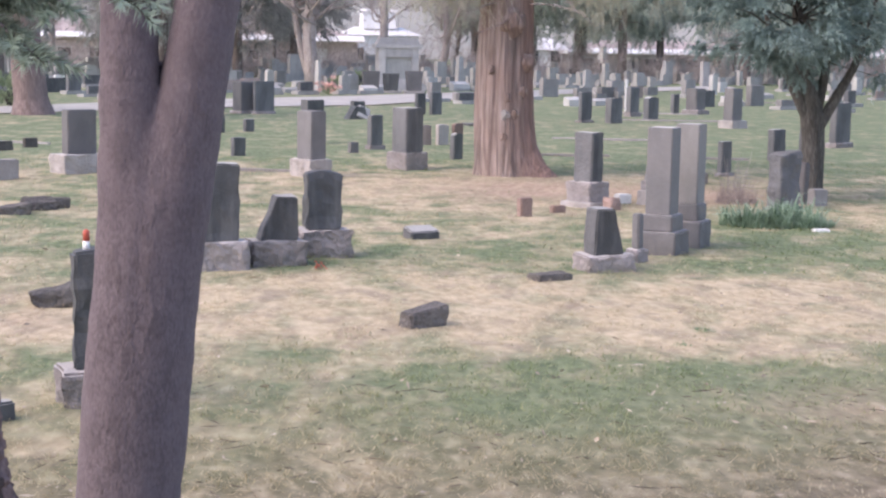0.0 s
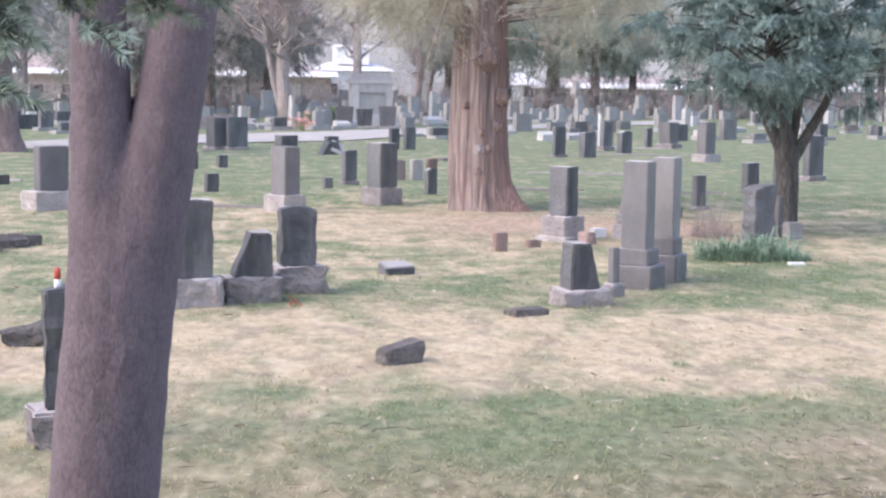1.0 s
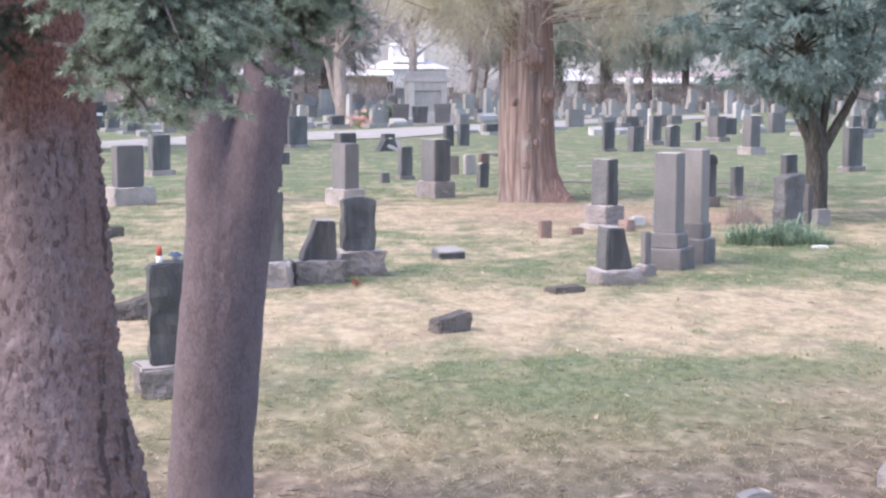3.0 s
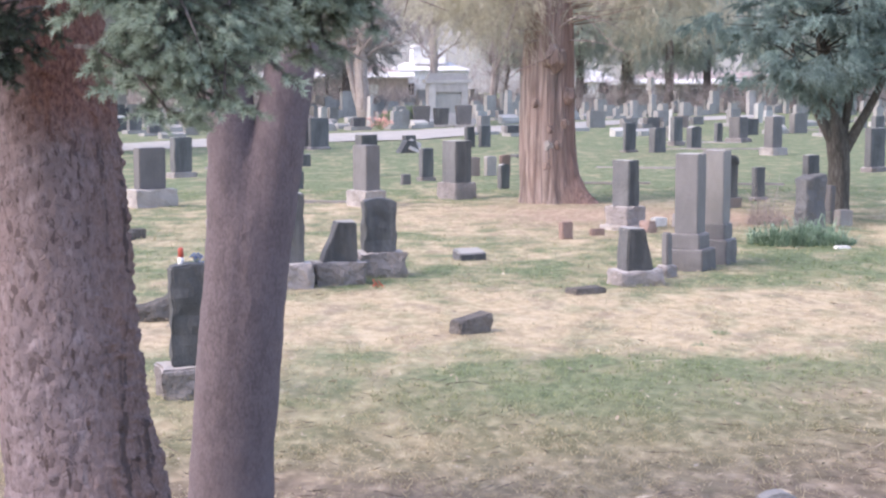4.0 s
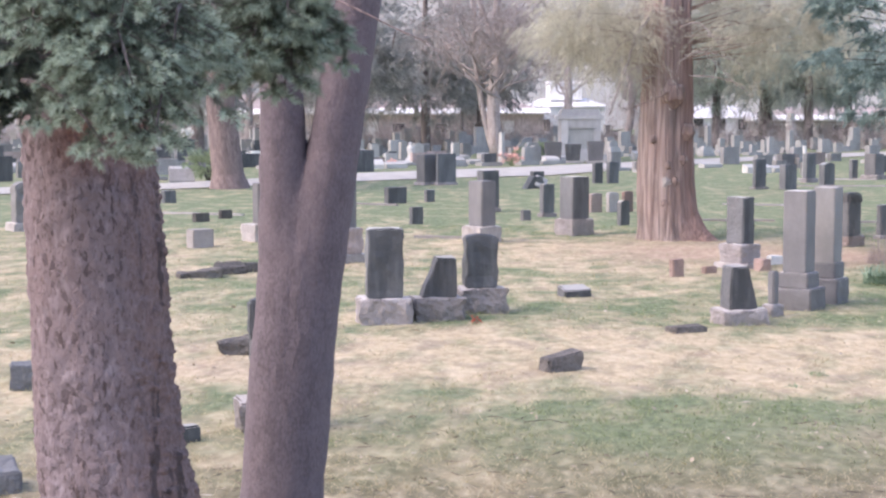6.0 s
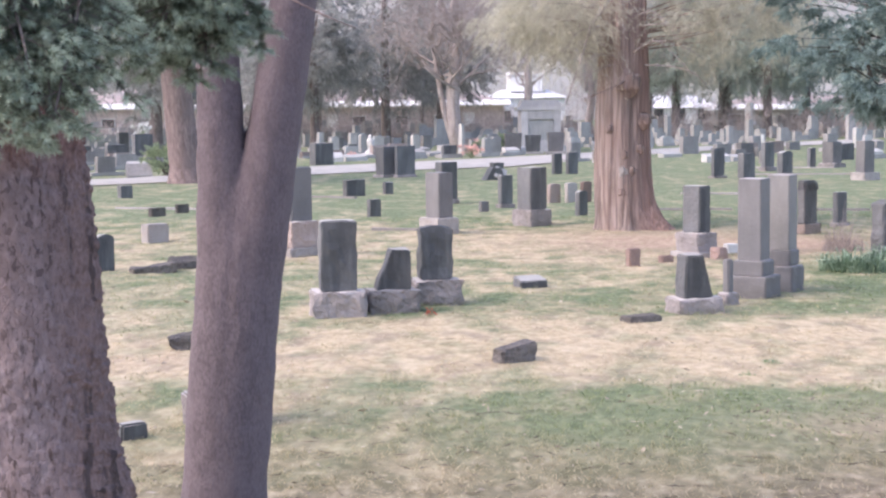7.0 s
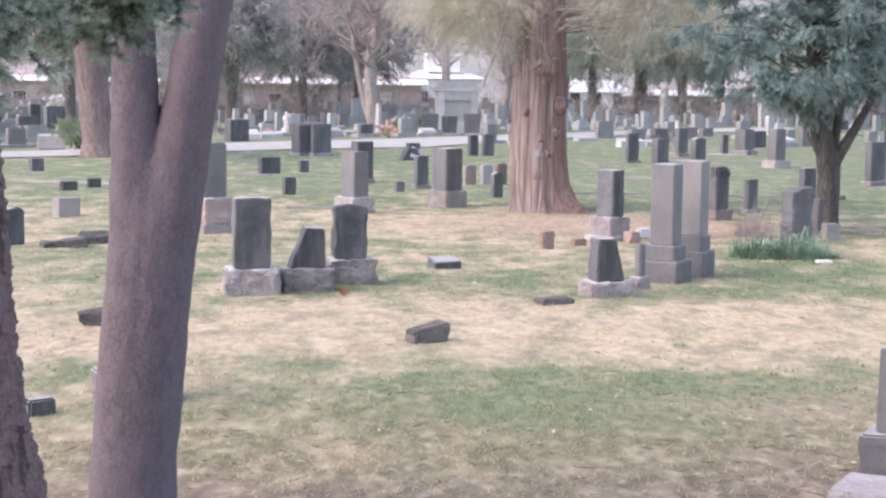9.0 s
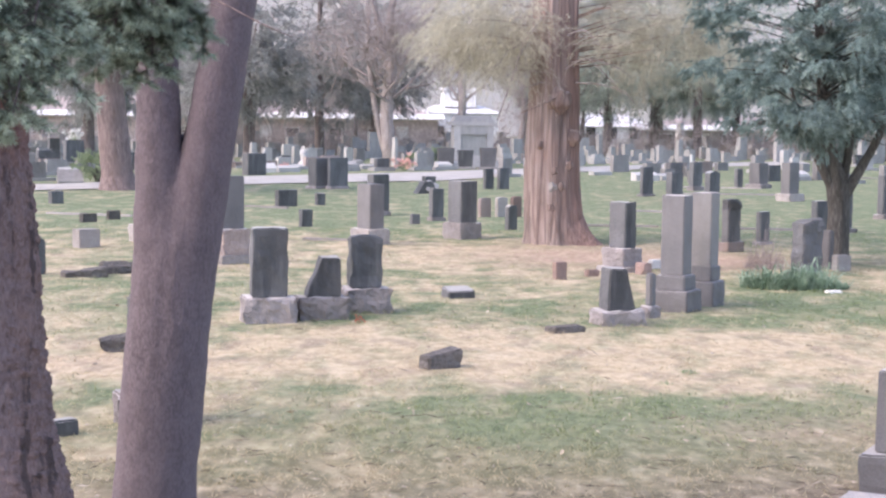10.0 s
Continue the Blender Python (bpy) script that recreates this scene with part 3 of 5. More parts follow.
    tagged(ob, "hazy grey slope of distant leafless woods", "hillside", "", "structure")


build_hillside()

# ---- graves ----
GRID = 38.0


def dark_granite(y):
    """The stones of the near plots are polished; those behind are coloured paler to stand for haze."""
    return GRANITE_DARK if y < 26 else GRANITE_HAZY


def plinth_stone(x, y, w, d, h, base, mat=None, base_mat=PLINTH, rz=GRID, rough=0.012, seed=1, label="", shift=0.0, name="headstone", group="headstones", slab=None, craggy=0.028, rock_top=0.0, **shape):
    """An upright stone on a rough plinth, which may stand on a slab; its top may be left rock-faced."""
    t = thing(name, x, y, 0, rz, label, "headstone", group)
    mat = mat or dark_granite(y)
    bw, bd, bh = base
    z0 = -0.05
    if slab:
        sky_lit_top(part("slab", hewn_box(slab[0], slab[1], slab[2] + 0.05, 0.02, seed + 0.2, -0.05, step=0.08), PLINTH_PALE, t, "pale foot slab").data, PLINTH_TOP)
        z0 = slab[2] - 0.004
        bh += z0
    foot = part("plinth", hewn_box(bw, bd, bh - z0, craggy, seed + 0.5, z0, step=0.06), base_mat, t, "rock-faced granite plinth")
    sky_lit_top(foot.data, PLINTH_TOP)
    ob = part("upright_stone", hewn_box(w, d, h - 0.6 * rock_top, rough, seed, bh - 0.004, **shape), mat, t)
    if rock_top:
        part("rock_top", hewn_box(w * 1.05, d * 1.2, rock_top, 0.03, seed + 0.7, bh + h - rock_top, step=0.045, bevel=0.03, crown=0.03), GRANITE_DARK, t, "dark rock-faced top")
    if mat in (GRANITE_DARK, GRANITE_HAZY) and rough < 0.02:
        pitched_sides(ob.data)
    ob.location = (shift * math.cos(radians(rz)), -shift * math.sin(radians(rz)), 0)
    return t


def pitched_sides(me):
    """Polished front and back; the sides are left rough and paler, the top is coloured pale for the sky's light on it.
    """
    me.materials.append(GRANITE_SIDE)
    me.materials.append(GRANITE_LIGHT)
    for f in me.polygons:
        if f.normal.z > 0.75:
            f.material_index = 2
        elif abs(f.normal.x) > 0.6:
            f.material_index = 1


def sky_lit_top(me, mat):
    """The level top of a stone, coloured paler than its sides to stand for light from the sky."""
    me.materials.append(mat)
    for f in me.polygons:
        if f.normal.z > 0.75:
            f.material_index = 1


def single_stone(x, y, w, d, h, mat=None, rz=GRID, rough=0.01, seed=1, label="", name="headstone", category="headstone", group="headstones", tilt=0.0, **shape):
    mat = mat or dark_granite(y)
    ob = new(name, mesh_of(name, hewn_box(w, d, h + 0.04, rough, seed, -0.04, **shape), mat, False))
    ob.matrix_basis = pose(x, y, 0, tilt, 0, rz)
    if mat in (GRANITE_DARK, GRANITE_HAZY) and rough < 0.02:
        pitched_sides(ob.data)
    return tagged(ob, label, category, group)


def obelisk(x, y, tiers, mat, base_mat, rz, label, cap=0.0, taper=0.06):
    """Square monument: tiers of (width, height) from the ground up, the last one the shaft."""
    t = thing("obelisk", x, y, 0, rz, label, "monument", "obelisks")
    z = -0.04
    for i, (w, h) in enumerate(tiers[:-1]):
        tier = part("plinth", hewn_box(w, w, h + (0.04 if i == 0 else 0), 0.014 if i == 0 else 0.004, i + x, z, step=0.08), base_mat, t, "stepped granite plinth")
        sky_lit_top(tier.data, PLINTH_TOP)
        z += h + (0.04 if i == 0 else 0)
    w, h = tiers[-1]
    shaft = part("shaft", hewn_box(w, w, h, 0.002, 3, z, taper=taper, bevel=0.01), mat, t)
    sky_lit_top(shaft.data, PLINTH_TOP)
    if cap:
        bm = bmesh.new()
        k = w * (1 - taper) * 0.5
        base = [bm.verts.new(v) for v in ((-k, -k, z + h), (k, -k, z + h), (k, k, z + h), (-k, k, z + h))]
        tip = bm.verts.new((0, 0, z + h + cap))
        for i in range(4):
            bm.faces.new((base[i], base[(i + 1) % 4], tip))
        bm.faces.new(base[::-1])
        part("pyramid_tip", bm, mat, t)
    return t


# the three stones in a row
plinth_stone(-1.49, 17.33, 0.41, 0.22, 0.80, (0.60, 0.42, 0.28), rz=14, rough=0.019, seed=2, craggy=0.04, label="dark granite headstone, upright slab on a rough grey plinth")
plinth_stone(-0.90, 17.66, 0.41, 0.26, 0.47, (0.60, 0.42, 0.25), rz=14, rough=0.019, seed=5, craggy=0.04, cut_left=0.95, label="dark granite headstone with a sloping shoulder on a rough plinth")
plinth_stone(-0.41, 18.41, 0.40, 0.22, 0.62, (0.60, 0.40, 0.28), rz=14, rough=0.03, seed=9, craggy=0.04, crown=0.05, label="rugged dark granite headstone with rock-faced sides")
# low stones in the lawn
single_stone(0.40, 14.02, 0.37, 0.21, 0.18, ROCK, 30, 0.02, 3, "low grey fieldstone block lying in dry grass", "grave_marker", "grave marker", "grave markers", skew=0.3)
single_stone(0.79, 19.95, 0.39, 0.24, 0.14, GRANITE_DARK, 25, 0.012, 4, "low dark granite block marker in the grass", "grave_marker", "grave marker", "grave markers", slant=0.3)
single_stone(1.86, 16.64, 0.40, 0.25, 0.06, ROCK, 25, 0.015, 6, "flat brown stone marker sunk in dry grass", "grave_marker", "grave marker", "grave markers")
# wedge stone, small cross and the obelisks
plinth_stone(2.54, 17.38, 0.37, 0.26, 0.49, (0.54, 0.38, 0.16), rz=18, rough=0.014, seed=7, craggy=0.03, cut_left=0.1, cut_right=0.75, label="dark wedge-shaped granite headstone on a grey plinth")
plinth_stone(3.02, 17.98, 0.10, 0.10, 0.39, (0.2, 0.18, 0.14), GRANITE_GREY, rough=0.003, seed=8, name="grave_post", label="small grey granite grave post on a square foot")
obelisk(3.46, 18.77, [(0.52, 0.25), (0.39, 0.19), (0.30, 0.99)], GRANITE_GREY, GRANITE_GREY, -32, "grey granite obelisk with a flat top on stepped plinths", taper=0.0)
obelisk(3.94, 19.45, [(0.44, 0.30), (0.34, 0.2), (0.29, 0.94)], GRANITE_PALE, GRANITE_GREY, -32, "pale grey granite obelisk with a flat top", taper=0.0)
plinth_stone(3.54, 24.03, 0.26, 0.36, 0.73, (0.44, 0.48, 0.30), rough=0.012, seed=11, base_mat=PLINTH, slab=(0.56, 0.60, 0.06), label="grey granite headstone on a pale square pedestal")
plinth_stone(6.12, 28.0, 0.36, 0.17, 0.78, (0.48, 0.28, 0.17), rough=0.012, seed=12, rock_top=0.2, base_mat=PLINTH_WARM, label="dark granite headstone with a rough top")
plinth_stone(7.09, 29.61, 0.30, 0.12, 0.59, (0.40, 0.2, 0.06), rough=0.006, seed=13, label="narrow dark granite headstone on a low pale foot")
single_stone(2.39, 22.5, 0.20, 0.12, 0.25, SANDSTONE, 30, 0.01, 14, "small broken red sandstone marker in bare soil", "grave_marker", "grave marker", "grave markers")
single_stone(2.94, 23.05, 0.20, 0.14, 0.09, SANDSTONE, 20, 0.01, 15, "low red sandstone marker in bare soil", "grave_marker", "grave marker", "grave markers")
plinth_stone(6.42, 23.75, 0.50, 0.26, 0.84, (0.60, 0.34, 0.03), GRANITE_SIDE, rough=0.038, seed=16, label="rugged dark grey granite headstone beside the juniper trunk", skew=0.08)
single_stone(7.0, 24.75, 0.14, 0.22, 0.60, GRANITE_GREY, GRID, 0.01, 98, "narrow grey headstone beside the juniper trunk", crown=0.03)
single_stone(7.14, 24.35, 0.25, 0.2, 0.24, GRANITE_PALE, 20, 0.014, 99, "small pale stone block at the foot of the juniper", "grave_marker", "grave marker", "grave markers")
single_stone(9.4, 34.0, 0.42, 0.18, 0.66, seed=100, rough=0.01, label="dark headstone behind the juniper trunk")
plinth_stone(1.25, 30.68, 0.43, 0.42, 0.84, (0.56, 0.56, 0.31), rough=0.004, seed=17, label="square dark granite monument on a grey plinth")
plinth_stone(0.85, 36.24, 0.35, 0.15, 0.68, (0.42, 0.24, 0.08), rough=0.008, seed=18, label="dark granite headstone on a thin foot")
single_stone(0.33, 34.95, 0.23, 0.12, 0.22, GRANITE_GREY, seed=19, label="small grey headstone low in the lawn")
plinth_stone(-0.56, 28.88, 0.33, 0.43, 0.85, (0.51, 0.60, 0.29), GRANITE_GREY, rough=0.003, seed=20, label="tall plain grey granite headstone on a pale plinth", base_mat=PLINTH_PALE)
plinth_stone(-0.56, 38.08, 0.49, 0.29, 0.92, (0.55, 0.35, 0.10), rough=0.006, seed=21, label="dark granite headstone behind a grey one")
plinth_stone(-2.74, 24.72, 0.40, 0.20, 0.86, (0.52, 0.40, 0.42), GRANITE_GREY, rough=0.004, seed=22, base_mat=PLINTH_WARM, slab=(0.66, 0.52, 0.13), label="grey granite headstone on a reddish pedestal and slab")
single_stone(-3.14, 42.07, 0.62, 0.20, 0.43, seed=23, label="low wide dark granite headstone")
single_stone(-2.08, 33.67, 0.30, 0.14, 0.37, seed=24, label="small dark granite headstone in the lawn")
single_stone(-2.25, 42.79, 0.28, 0.15, 0.32, seed=25, label="small dark granite headstone in the lawn")
plinth_stone(-2.87, 53.55, 0.55, 0.5, 0.96, (0.7, 0.65, 0.08), GRANITE_GREY, rough=0.003, seed=26, label="broad grey headstone beside the road")
plinth_stone(-2.2, 53.3, 0.77, 0.16, 1.0, (0.84, 0.26, 0.08), rough=0.003, seed=27, label="broad dark headstone beside the road")
single_stone(-6.33, 66.38, 0.92, 0.5, 0.93, seed=28, label="broad dark headstone beyond the road")
single_stone(3.11, 54.65, 0.38, 0.16, 0.71, seed=29, label="dark upright headstone near the road")
single_stone(3.64, 54.68, 0.46, 0.16, 0.75, seed=30, label="dark upright headstone near the road")
single_stone(-5.65, 27.57, 0.41, 0.3, 0.32, PLINTH_PALE, seed=31, rough=0.004, label="small square pale stone block in the lawn")
single_stone(-5.39, 22.57, 0.29, 0.12, 0.49, seed=33, label="dark rounded headstone in the grass", crown=0.08)
single_stone(-4.61, 22.28, 0.62, 0.34, 0.13, ROCK, 20, 0.035, 34, "low dark rough stone lying in the grass", "grave_marker", "grave marker", "grave markers", skew=0.4)
single_stone(-4.25, 22.88, 0.46, 0.26, 0.16, ROCK, 30, 0.035, 35, "low dark rough stone lying in the grass", "grave_marker", "grave marker", "grave markers", slant=0.3)
single_stone(-2.70, 15.11, 0.52, 0.3, 0.22, ROCK, 15, 0.05, 36, "low rugged dark boulder in the grass", "grave_marker", "grave marker", "grave markers", skew=0.5)
plinth_stone(-1.88, 11.36, 0.37, 0.22, 0.74, (0.52, 0.36, 0.22), shift=0.03, rz=14, rough=0.026, seed=37, craggy=0.035, crown=0.03, label="rugged dark granite headstone behind the forked tree")
plinth_stone(-4.63, 29.08, 0.57, 0.23, 0.78, (0.89, 0.55, 0.32), GRANITE_GREY, rough=0.004, seed=38, base_mat=PLINTH_PALE, label="grey granite headstone on a wide pale plinth")
single_stone(-4.12, 13.1, 0.62, 0.3, 0.2, GRANITE_SIDE, 20, 0.02, seed=39, label="low dark grey block marker in the grass", name="grave_marker", category="grave marker", group="grave markers")
single_stone(-6.45, 21.4, 0.36, 0.14, 0.46, seed=40, label="dark headstone with a slightly slanting top", skew=0.12)
single_stone(-4.08, 23.24, 0.35, 0.17, 0.12, ROCK, 30, 0.015, 41, "flat dark marker in the lawn", "grave_marker", "grave marker", "grave markers")
single_stone(-2.42, 10.80, 0.2, 0.1, 0.11, GRANITE_DARK, seed=42, label="small dark block marker near the forked tree", name="grave_marker", category="grave marker", group="grave markers")
single_stone(-3.48, 9.28, 0.62, 0.36, 0.17, GRANITE_SIDE, 24, 0.012, 92, "low dark grey granite block marker near the spruce", "grave_marker", "grave marker", "grave markers", slant=0.2)
# the rows on the far lawn
plinth_stone(8.03, 50.01, 0.51, 0.14, 0.90, (0.65, 0.26, 0.07), seed=43, label="dark granite headstone on a pale foot")
single_stone(8.95, 50.0, 0.56, 0.26, 0.79, seed=44, label="dark granite headstone with a pale top")
single_stone(12.57, 70.65, 0.85, 0.29, 0.63, GRANITE_GREY, seed=45, label="wide grey headstone across the lawn")
plinth_stone(10.63, 55.23, 0.49, 0.2, 0.88, (0.62, 0.32, 0.14), seed=46, label="dark granite headstone on a pale foot")
single_stone(10.78, 52.91, 0.54, 0.25, 0.70, seed=47, label="dark granite headstone with a rounded top", crown=0.08)
single_stone(12.95, 58.69, 0.33, 0.17, 0.70, seed=48, label="narrow dark headstone across the lawn")
plinth_stone(13.56, 57.97, 0.54, 0.5, 0.79, (0.69, 0.77, 0.15), GRANITE_GREY, seed=49, label="grey square headstone on a pale foot")
plinth_stone(12.23, 47.93, 0.49, 0.34, 0.98, (0.73, 0.58, 0.22), GRANITE_GREY, seed=50, base_mat=PLINTH_PALE, label="tall grey headstone on a pale plinth")
plinth_stone(9.86, 33.49, 0.29, 0.12, 0.74, (0.44, 0.26, 0.08), seed=51, label="dark headstone with a rounded top", crown=0.1)
plinth_stone(12.47, 38.86, 0.65, 0.2, 1.0, (0.76, 0.32, 0.11), seed=52, label="broad dark granite headstone on a foot")
single_stone(-15.91, 68.6, 0.54, 0.32, 0.62, seed=53, label="dark granite headstone beyond the road")
single_stone(-19.21, 85.66, 0.6, 0.3, 1.24, seed=54, label="dark granite headstone far across the lawn")
plinth_stone(-15.32, 72.46, 0.93, 0.34, 1.15, (1.07, 0.5, 0.18), seed=55, label="large dark granite headstone with white flowers on top")
single_stone(-9.44, 42.19, 0.35, 0.25, 0.33, seed=56, label="small dark headstone near the road")
single_stone(-7.02, 34.55, 0.35, 0.21, 0.18, ROCK, seed=57, label="low dark stone in the lawn", name="grave_marker", category="grave marker", group="grave markers")
single_stone(-6.65, 35.59, 0.30, 0.15, 0.19, ROCK, seed=58, label="low dark stone in the lawn", name="grave_marker", category="grave marker", group="grave markers")
single_stone(-5.45, 50.7, 0.4, 0.2, 0.49, GRANITE_GREY, seed=59, label="grey headstone near the road")
single_stone(1.04, 57.67, 0.5, 0.24, 0.31, seed=60, label="low dark headstone near the road")
for x, w, h, mat, k in ((2.25, 0.74, 0.95, GRANITE_GREY, 93), (3.25, 0.66, 0.85, GRANITE_HAZY, 94), (4.4, 0.70, 0.98, GRANITE_GREY, 95)):
    plinth_stone(x, 78.5, w, 0.4, h, (1.0, 0.6, 0.12), mat, PLINTH_PALE, 6, 0.008, k, "grey headstone widening to its top before the family monument", taper=-0.18)
single_stone(3.80, 23.55, 0.24, 0.18, 0.16, SANDSTONE, 30, 0.03, 96, "broken red sandstone lump in bare soil", "grave_marker", "grave marker", "grave markers", cut_left=0.4)
single_stone(4.16, 24.5, 0.22, 0.18, 0.13, MARBLE, 20, 0.015, 97, "small white block in bare soil", "grave_marker", "grave marker", "grave markers")
# near the edge of the walk
obelisk(3.20, 9.15, [(0.44, 0.26), (0.29, 0.52)], GRANITE_GREY, GRANITE_GREY, -32, "grey granite post on a square plinth close to the path", taper=0.04)
single_stone(3.0, 8.34, 0.9, 0.5, 0.1, PLINTH_PALE, -31, 0.01, 103, "flat pale mauve grave slab beside the granite post", "grave_marker", "grave marker", "grave markers")

# ---- trees ----
def limb_bm(keys, n, seg, wobble=0.0, seed=0, ridge=0.0):
    bm = bmesh.new()
    pts, radii = along(keys, n)
    tube(bm, pts, radii, seg, wobble, seed, ridge)
    return bm


def near_spruce():
    t = thing("spruce_tree", -1.83, 6.5, 0, 0, "mature spruce tree with scaly purplish-grey bark", "tree", "trees")
    keys = [(-1.78, 6.5, -0.1, 0.50), (-1.78, 6.5, 0.15, 0.41), (-1.80, 6.5, 0.62, 0.338), (-1.845, 6.5, 0.95, 0.314), (-1.86, 6.5, 1.3, 0.302), (-1.89, 6.5, 1.9, 0.29), (-1.93, 6.5, 2.5, 0.265), (-1.95, 6.5, 3.1, 0.25)]
    bm = limb_bm([(x + 1.83, 0, z, r) for x, y, z, r in keys], 250, 120, 0.009, 3, 0.012)
    for v in bm.verts:
        q = Vector((v.co.x * 38, v.co.y * 38, v.co.z * 20)) + noise.noise_vector(v.co * 14) * 0.7
        far, cells = noise.voronoi(q)
        lift = noise.cell(cells[0] * 3.7) * 0.5 + 0.5
        rim = min(1.0, (far[1] - far[0]) * 4)
        out = Vector((v.co.x, v.co.y, 0)).normalized()
        ragged = 1 + 1.6 * float(smooth_step(0.1, 0.27, v.co.x)) + 0.8 * float(smooth_step(1.9, 2.4, v.co.z))
        v.co += out * ((0.011 * lift * rim - 0.005) * ragged)
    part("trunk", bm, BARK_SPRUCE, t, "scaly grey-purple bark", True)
    top = [(-1.95, 6.5, 3.05, 0.252), (-1.98, 6.5, 4.5, 0.22), (-2.0, 6.5, 8.0, 0.12), (-2.0, 6.5, 12.0, 0.02)]
    part("upper_trunk", limb_bm([(x + 1.83, 0, z, r) for x, y, z, r in top], 40, 24, 0.01, 4, 0.02), BARK_SPRUCE, t, "", True)
    return t


FORK = [(-0.1, -1.29, 0.2352, -1.29, 0.2352), (0.12, -1.285, 0.1997, -1.285, 0.1997), (0.4, -1.272, 0.1882, -1.272, 0.1882), (0.69, -1.25, 0.1891, -1.243, 0.1891),
        (1.13, -1.235, 0.1795, -1.18, 0.1824), (1.57, -1.235, 0.1517, -1.1, 0.1651), (1.95, -1.243, 0.1315, -1.03, 0.1478), (2.16, -1.248, 0.1219, -0.987, 0.1373), (2.21, -1.25, 0.121, -0.976, 0.1363)]


def forked_tree():
    """Two stems that grow out of one trunk; the trunk's section is the rounded union of both."""
    t = thing("forked_tree", -1.25, 7.8, 0, 0, "smooth-barked conifer with a trunk forking at head height", "tree", "trees")
    k = np.array(FORK)
    zs = np.linspace(k[0, 0], k[-1, 0], 120)
    cols = [np.interp(zs, k[:, 0], k[:, i]) for i in range(1, 5)]
    for _ in range(6):
        for c in cols:
            c[1:-1] = (c[:-2] + 2 * c[1:-1] + c[2:]) / 4
    bm = bmesh.new()
    seg, rings = 72, []
    for z, a, ra, b, rb in zip(zs, *cols):
        close = 1 - 0.12 * float(smooth_step(2.1, 2.2, z))
        ra, rb = ra * close, rb * close
        m = ((a + ra) + (b - rb)) / 2
        ring = []
        for i in range(seg):
            ang = 2 * math.pi * i / seg
            dx, dy = math.cos(ang), math.sin(ang)
            best = []
            for c, r in ((a, ra), (b, rb)):
                u = (c - m) * dx
                disc = r * r - ((c - m) ** 2 - u * u)
                best.append(u + math.sqrt(disc) if disc > 0 else 0.0)
            hi, lo = max(best), max(0.0, min(best))
            r = hi * (1 + 0.149 * float(smooth_step(0.55, 1.0, lo / max(hi, 0.01))))
            if abs(dy) > 0.2:
                mean = 0.5 * (ra + rb)
                cand = mean / abs(dy)
                if a < m + dx * cand < b and cand > r:
                    r += (cand - r) * (1 - float(smooth_step(1.5, 2.05, z)))
            q = Vector((m + dx * r + 1.25, dy * r, z))
            q += Vector((dx, dy, 0)) * 0.006 * (noise.noise(q * 7) + 0.6 * noise.noise(q * 24))
            ring.append(bm.verts.new(q))
        rings.append(ring)
    for lo_ring, hi_ring in zip(rings, rings[1:]):
        for i in range(seg):
            bm.faces.new((lo_ring[i], lo_ring[(i + 1) % seg], hi_ring[(i + 1) % seg], hi_ring[i]))
    bm.faces.new(rings[-1])
    part("trunk", bm, BARK_SMOOTH, t, "smooth mauve-grey bark", True)

    def stem(keys, seed, label):
        part("stem", limb_bm([(x + 1.25, y, z, r * 0.94) for x, y, z, r in keys], 110, 44, 0.006, seed, 0.01), BARK_SMOOTH, t, label, True)

    stem([(-1.243, 0, 1.95, 0.132), (-1.248, 0, 2.16, 0.127), (-1.25, 0, 2.37, 0.121), (-1.26, 0, 2.68, 0.112), (-1.3, 0, 4.5, 0.09), (-1.35, 0, 9, 0.02)], 7, "upright stem of the fork")
    stem([(-1.03, 0, 1.95, 0.15), (-0.987, 0, 2.16, 0.143), (-0.94, 0, 2.43, 0.138), (-0.865, 0, 2.85, 0.125), (-0.6, 0, 4.6, 0.1), (-0.4, 0, 9.5, 0.02)], 8, "leaning stem of the fork")
    return t


def unit(v):
    return v / (np.linalg.norm(v, axis=-1, keepdims=True) + 1e-9)


def brush(rng, base, tip, per_cm, needle, width):
    """Needles all round straight shoots from base to tip, raked forward: corner arrays of triangles."""
    way = unit(tip - base)
    ln = np.linalg.norm(tip - base, axis=1)
    count = np.maximum(6, (ln * 100 * per_cm).astype(int))
    k = np.repeat(np.arange(len(base)), count)
    u = rng.random(len(k))[:, None]
    p = base[k] + (tip - base)[k] * u
    r = unit(np.cross(way[k], rng.normal(size=(len(k), 3))))
    v = unit(r * (0.95 - 0.45 * u ** 6) + way[k] * (0.62 + 0.6 * u ** 6))
    side = unit(np.cross(v, r + 0.6 * rng.normal(size=(len(k), 3)))) * width
    size = needle * (0.75 + 0.4 * rng.random((len(k), 1)))
    return np.stack([p - side, p + side, p + v * size], 1)


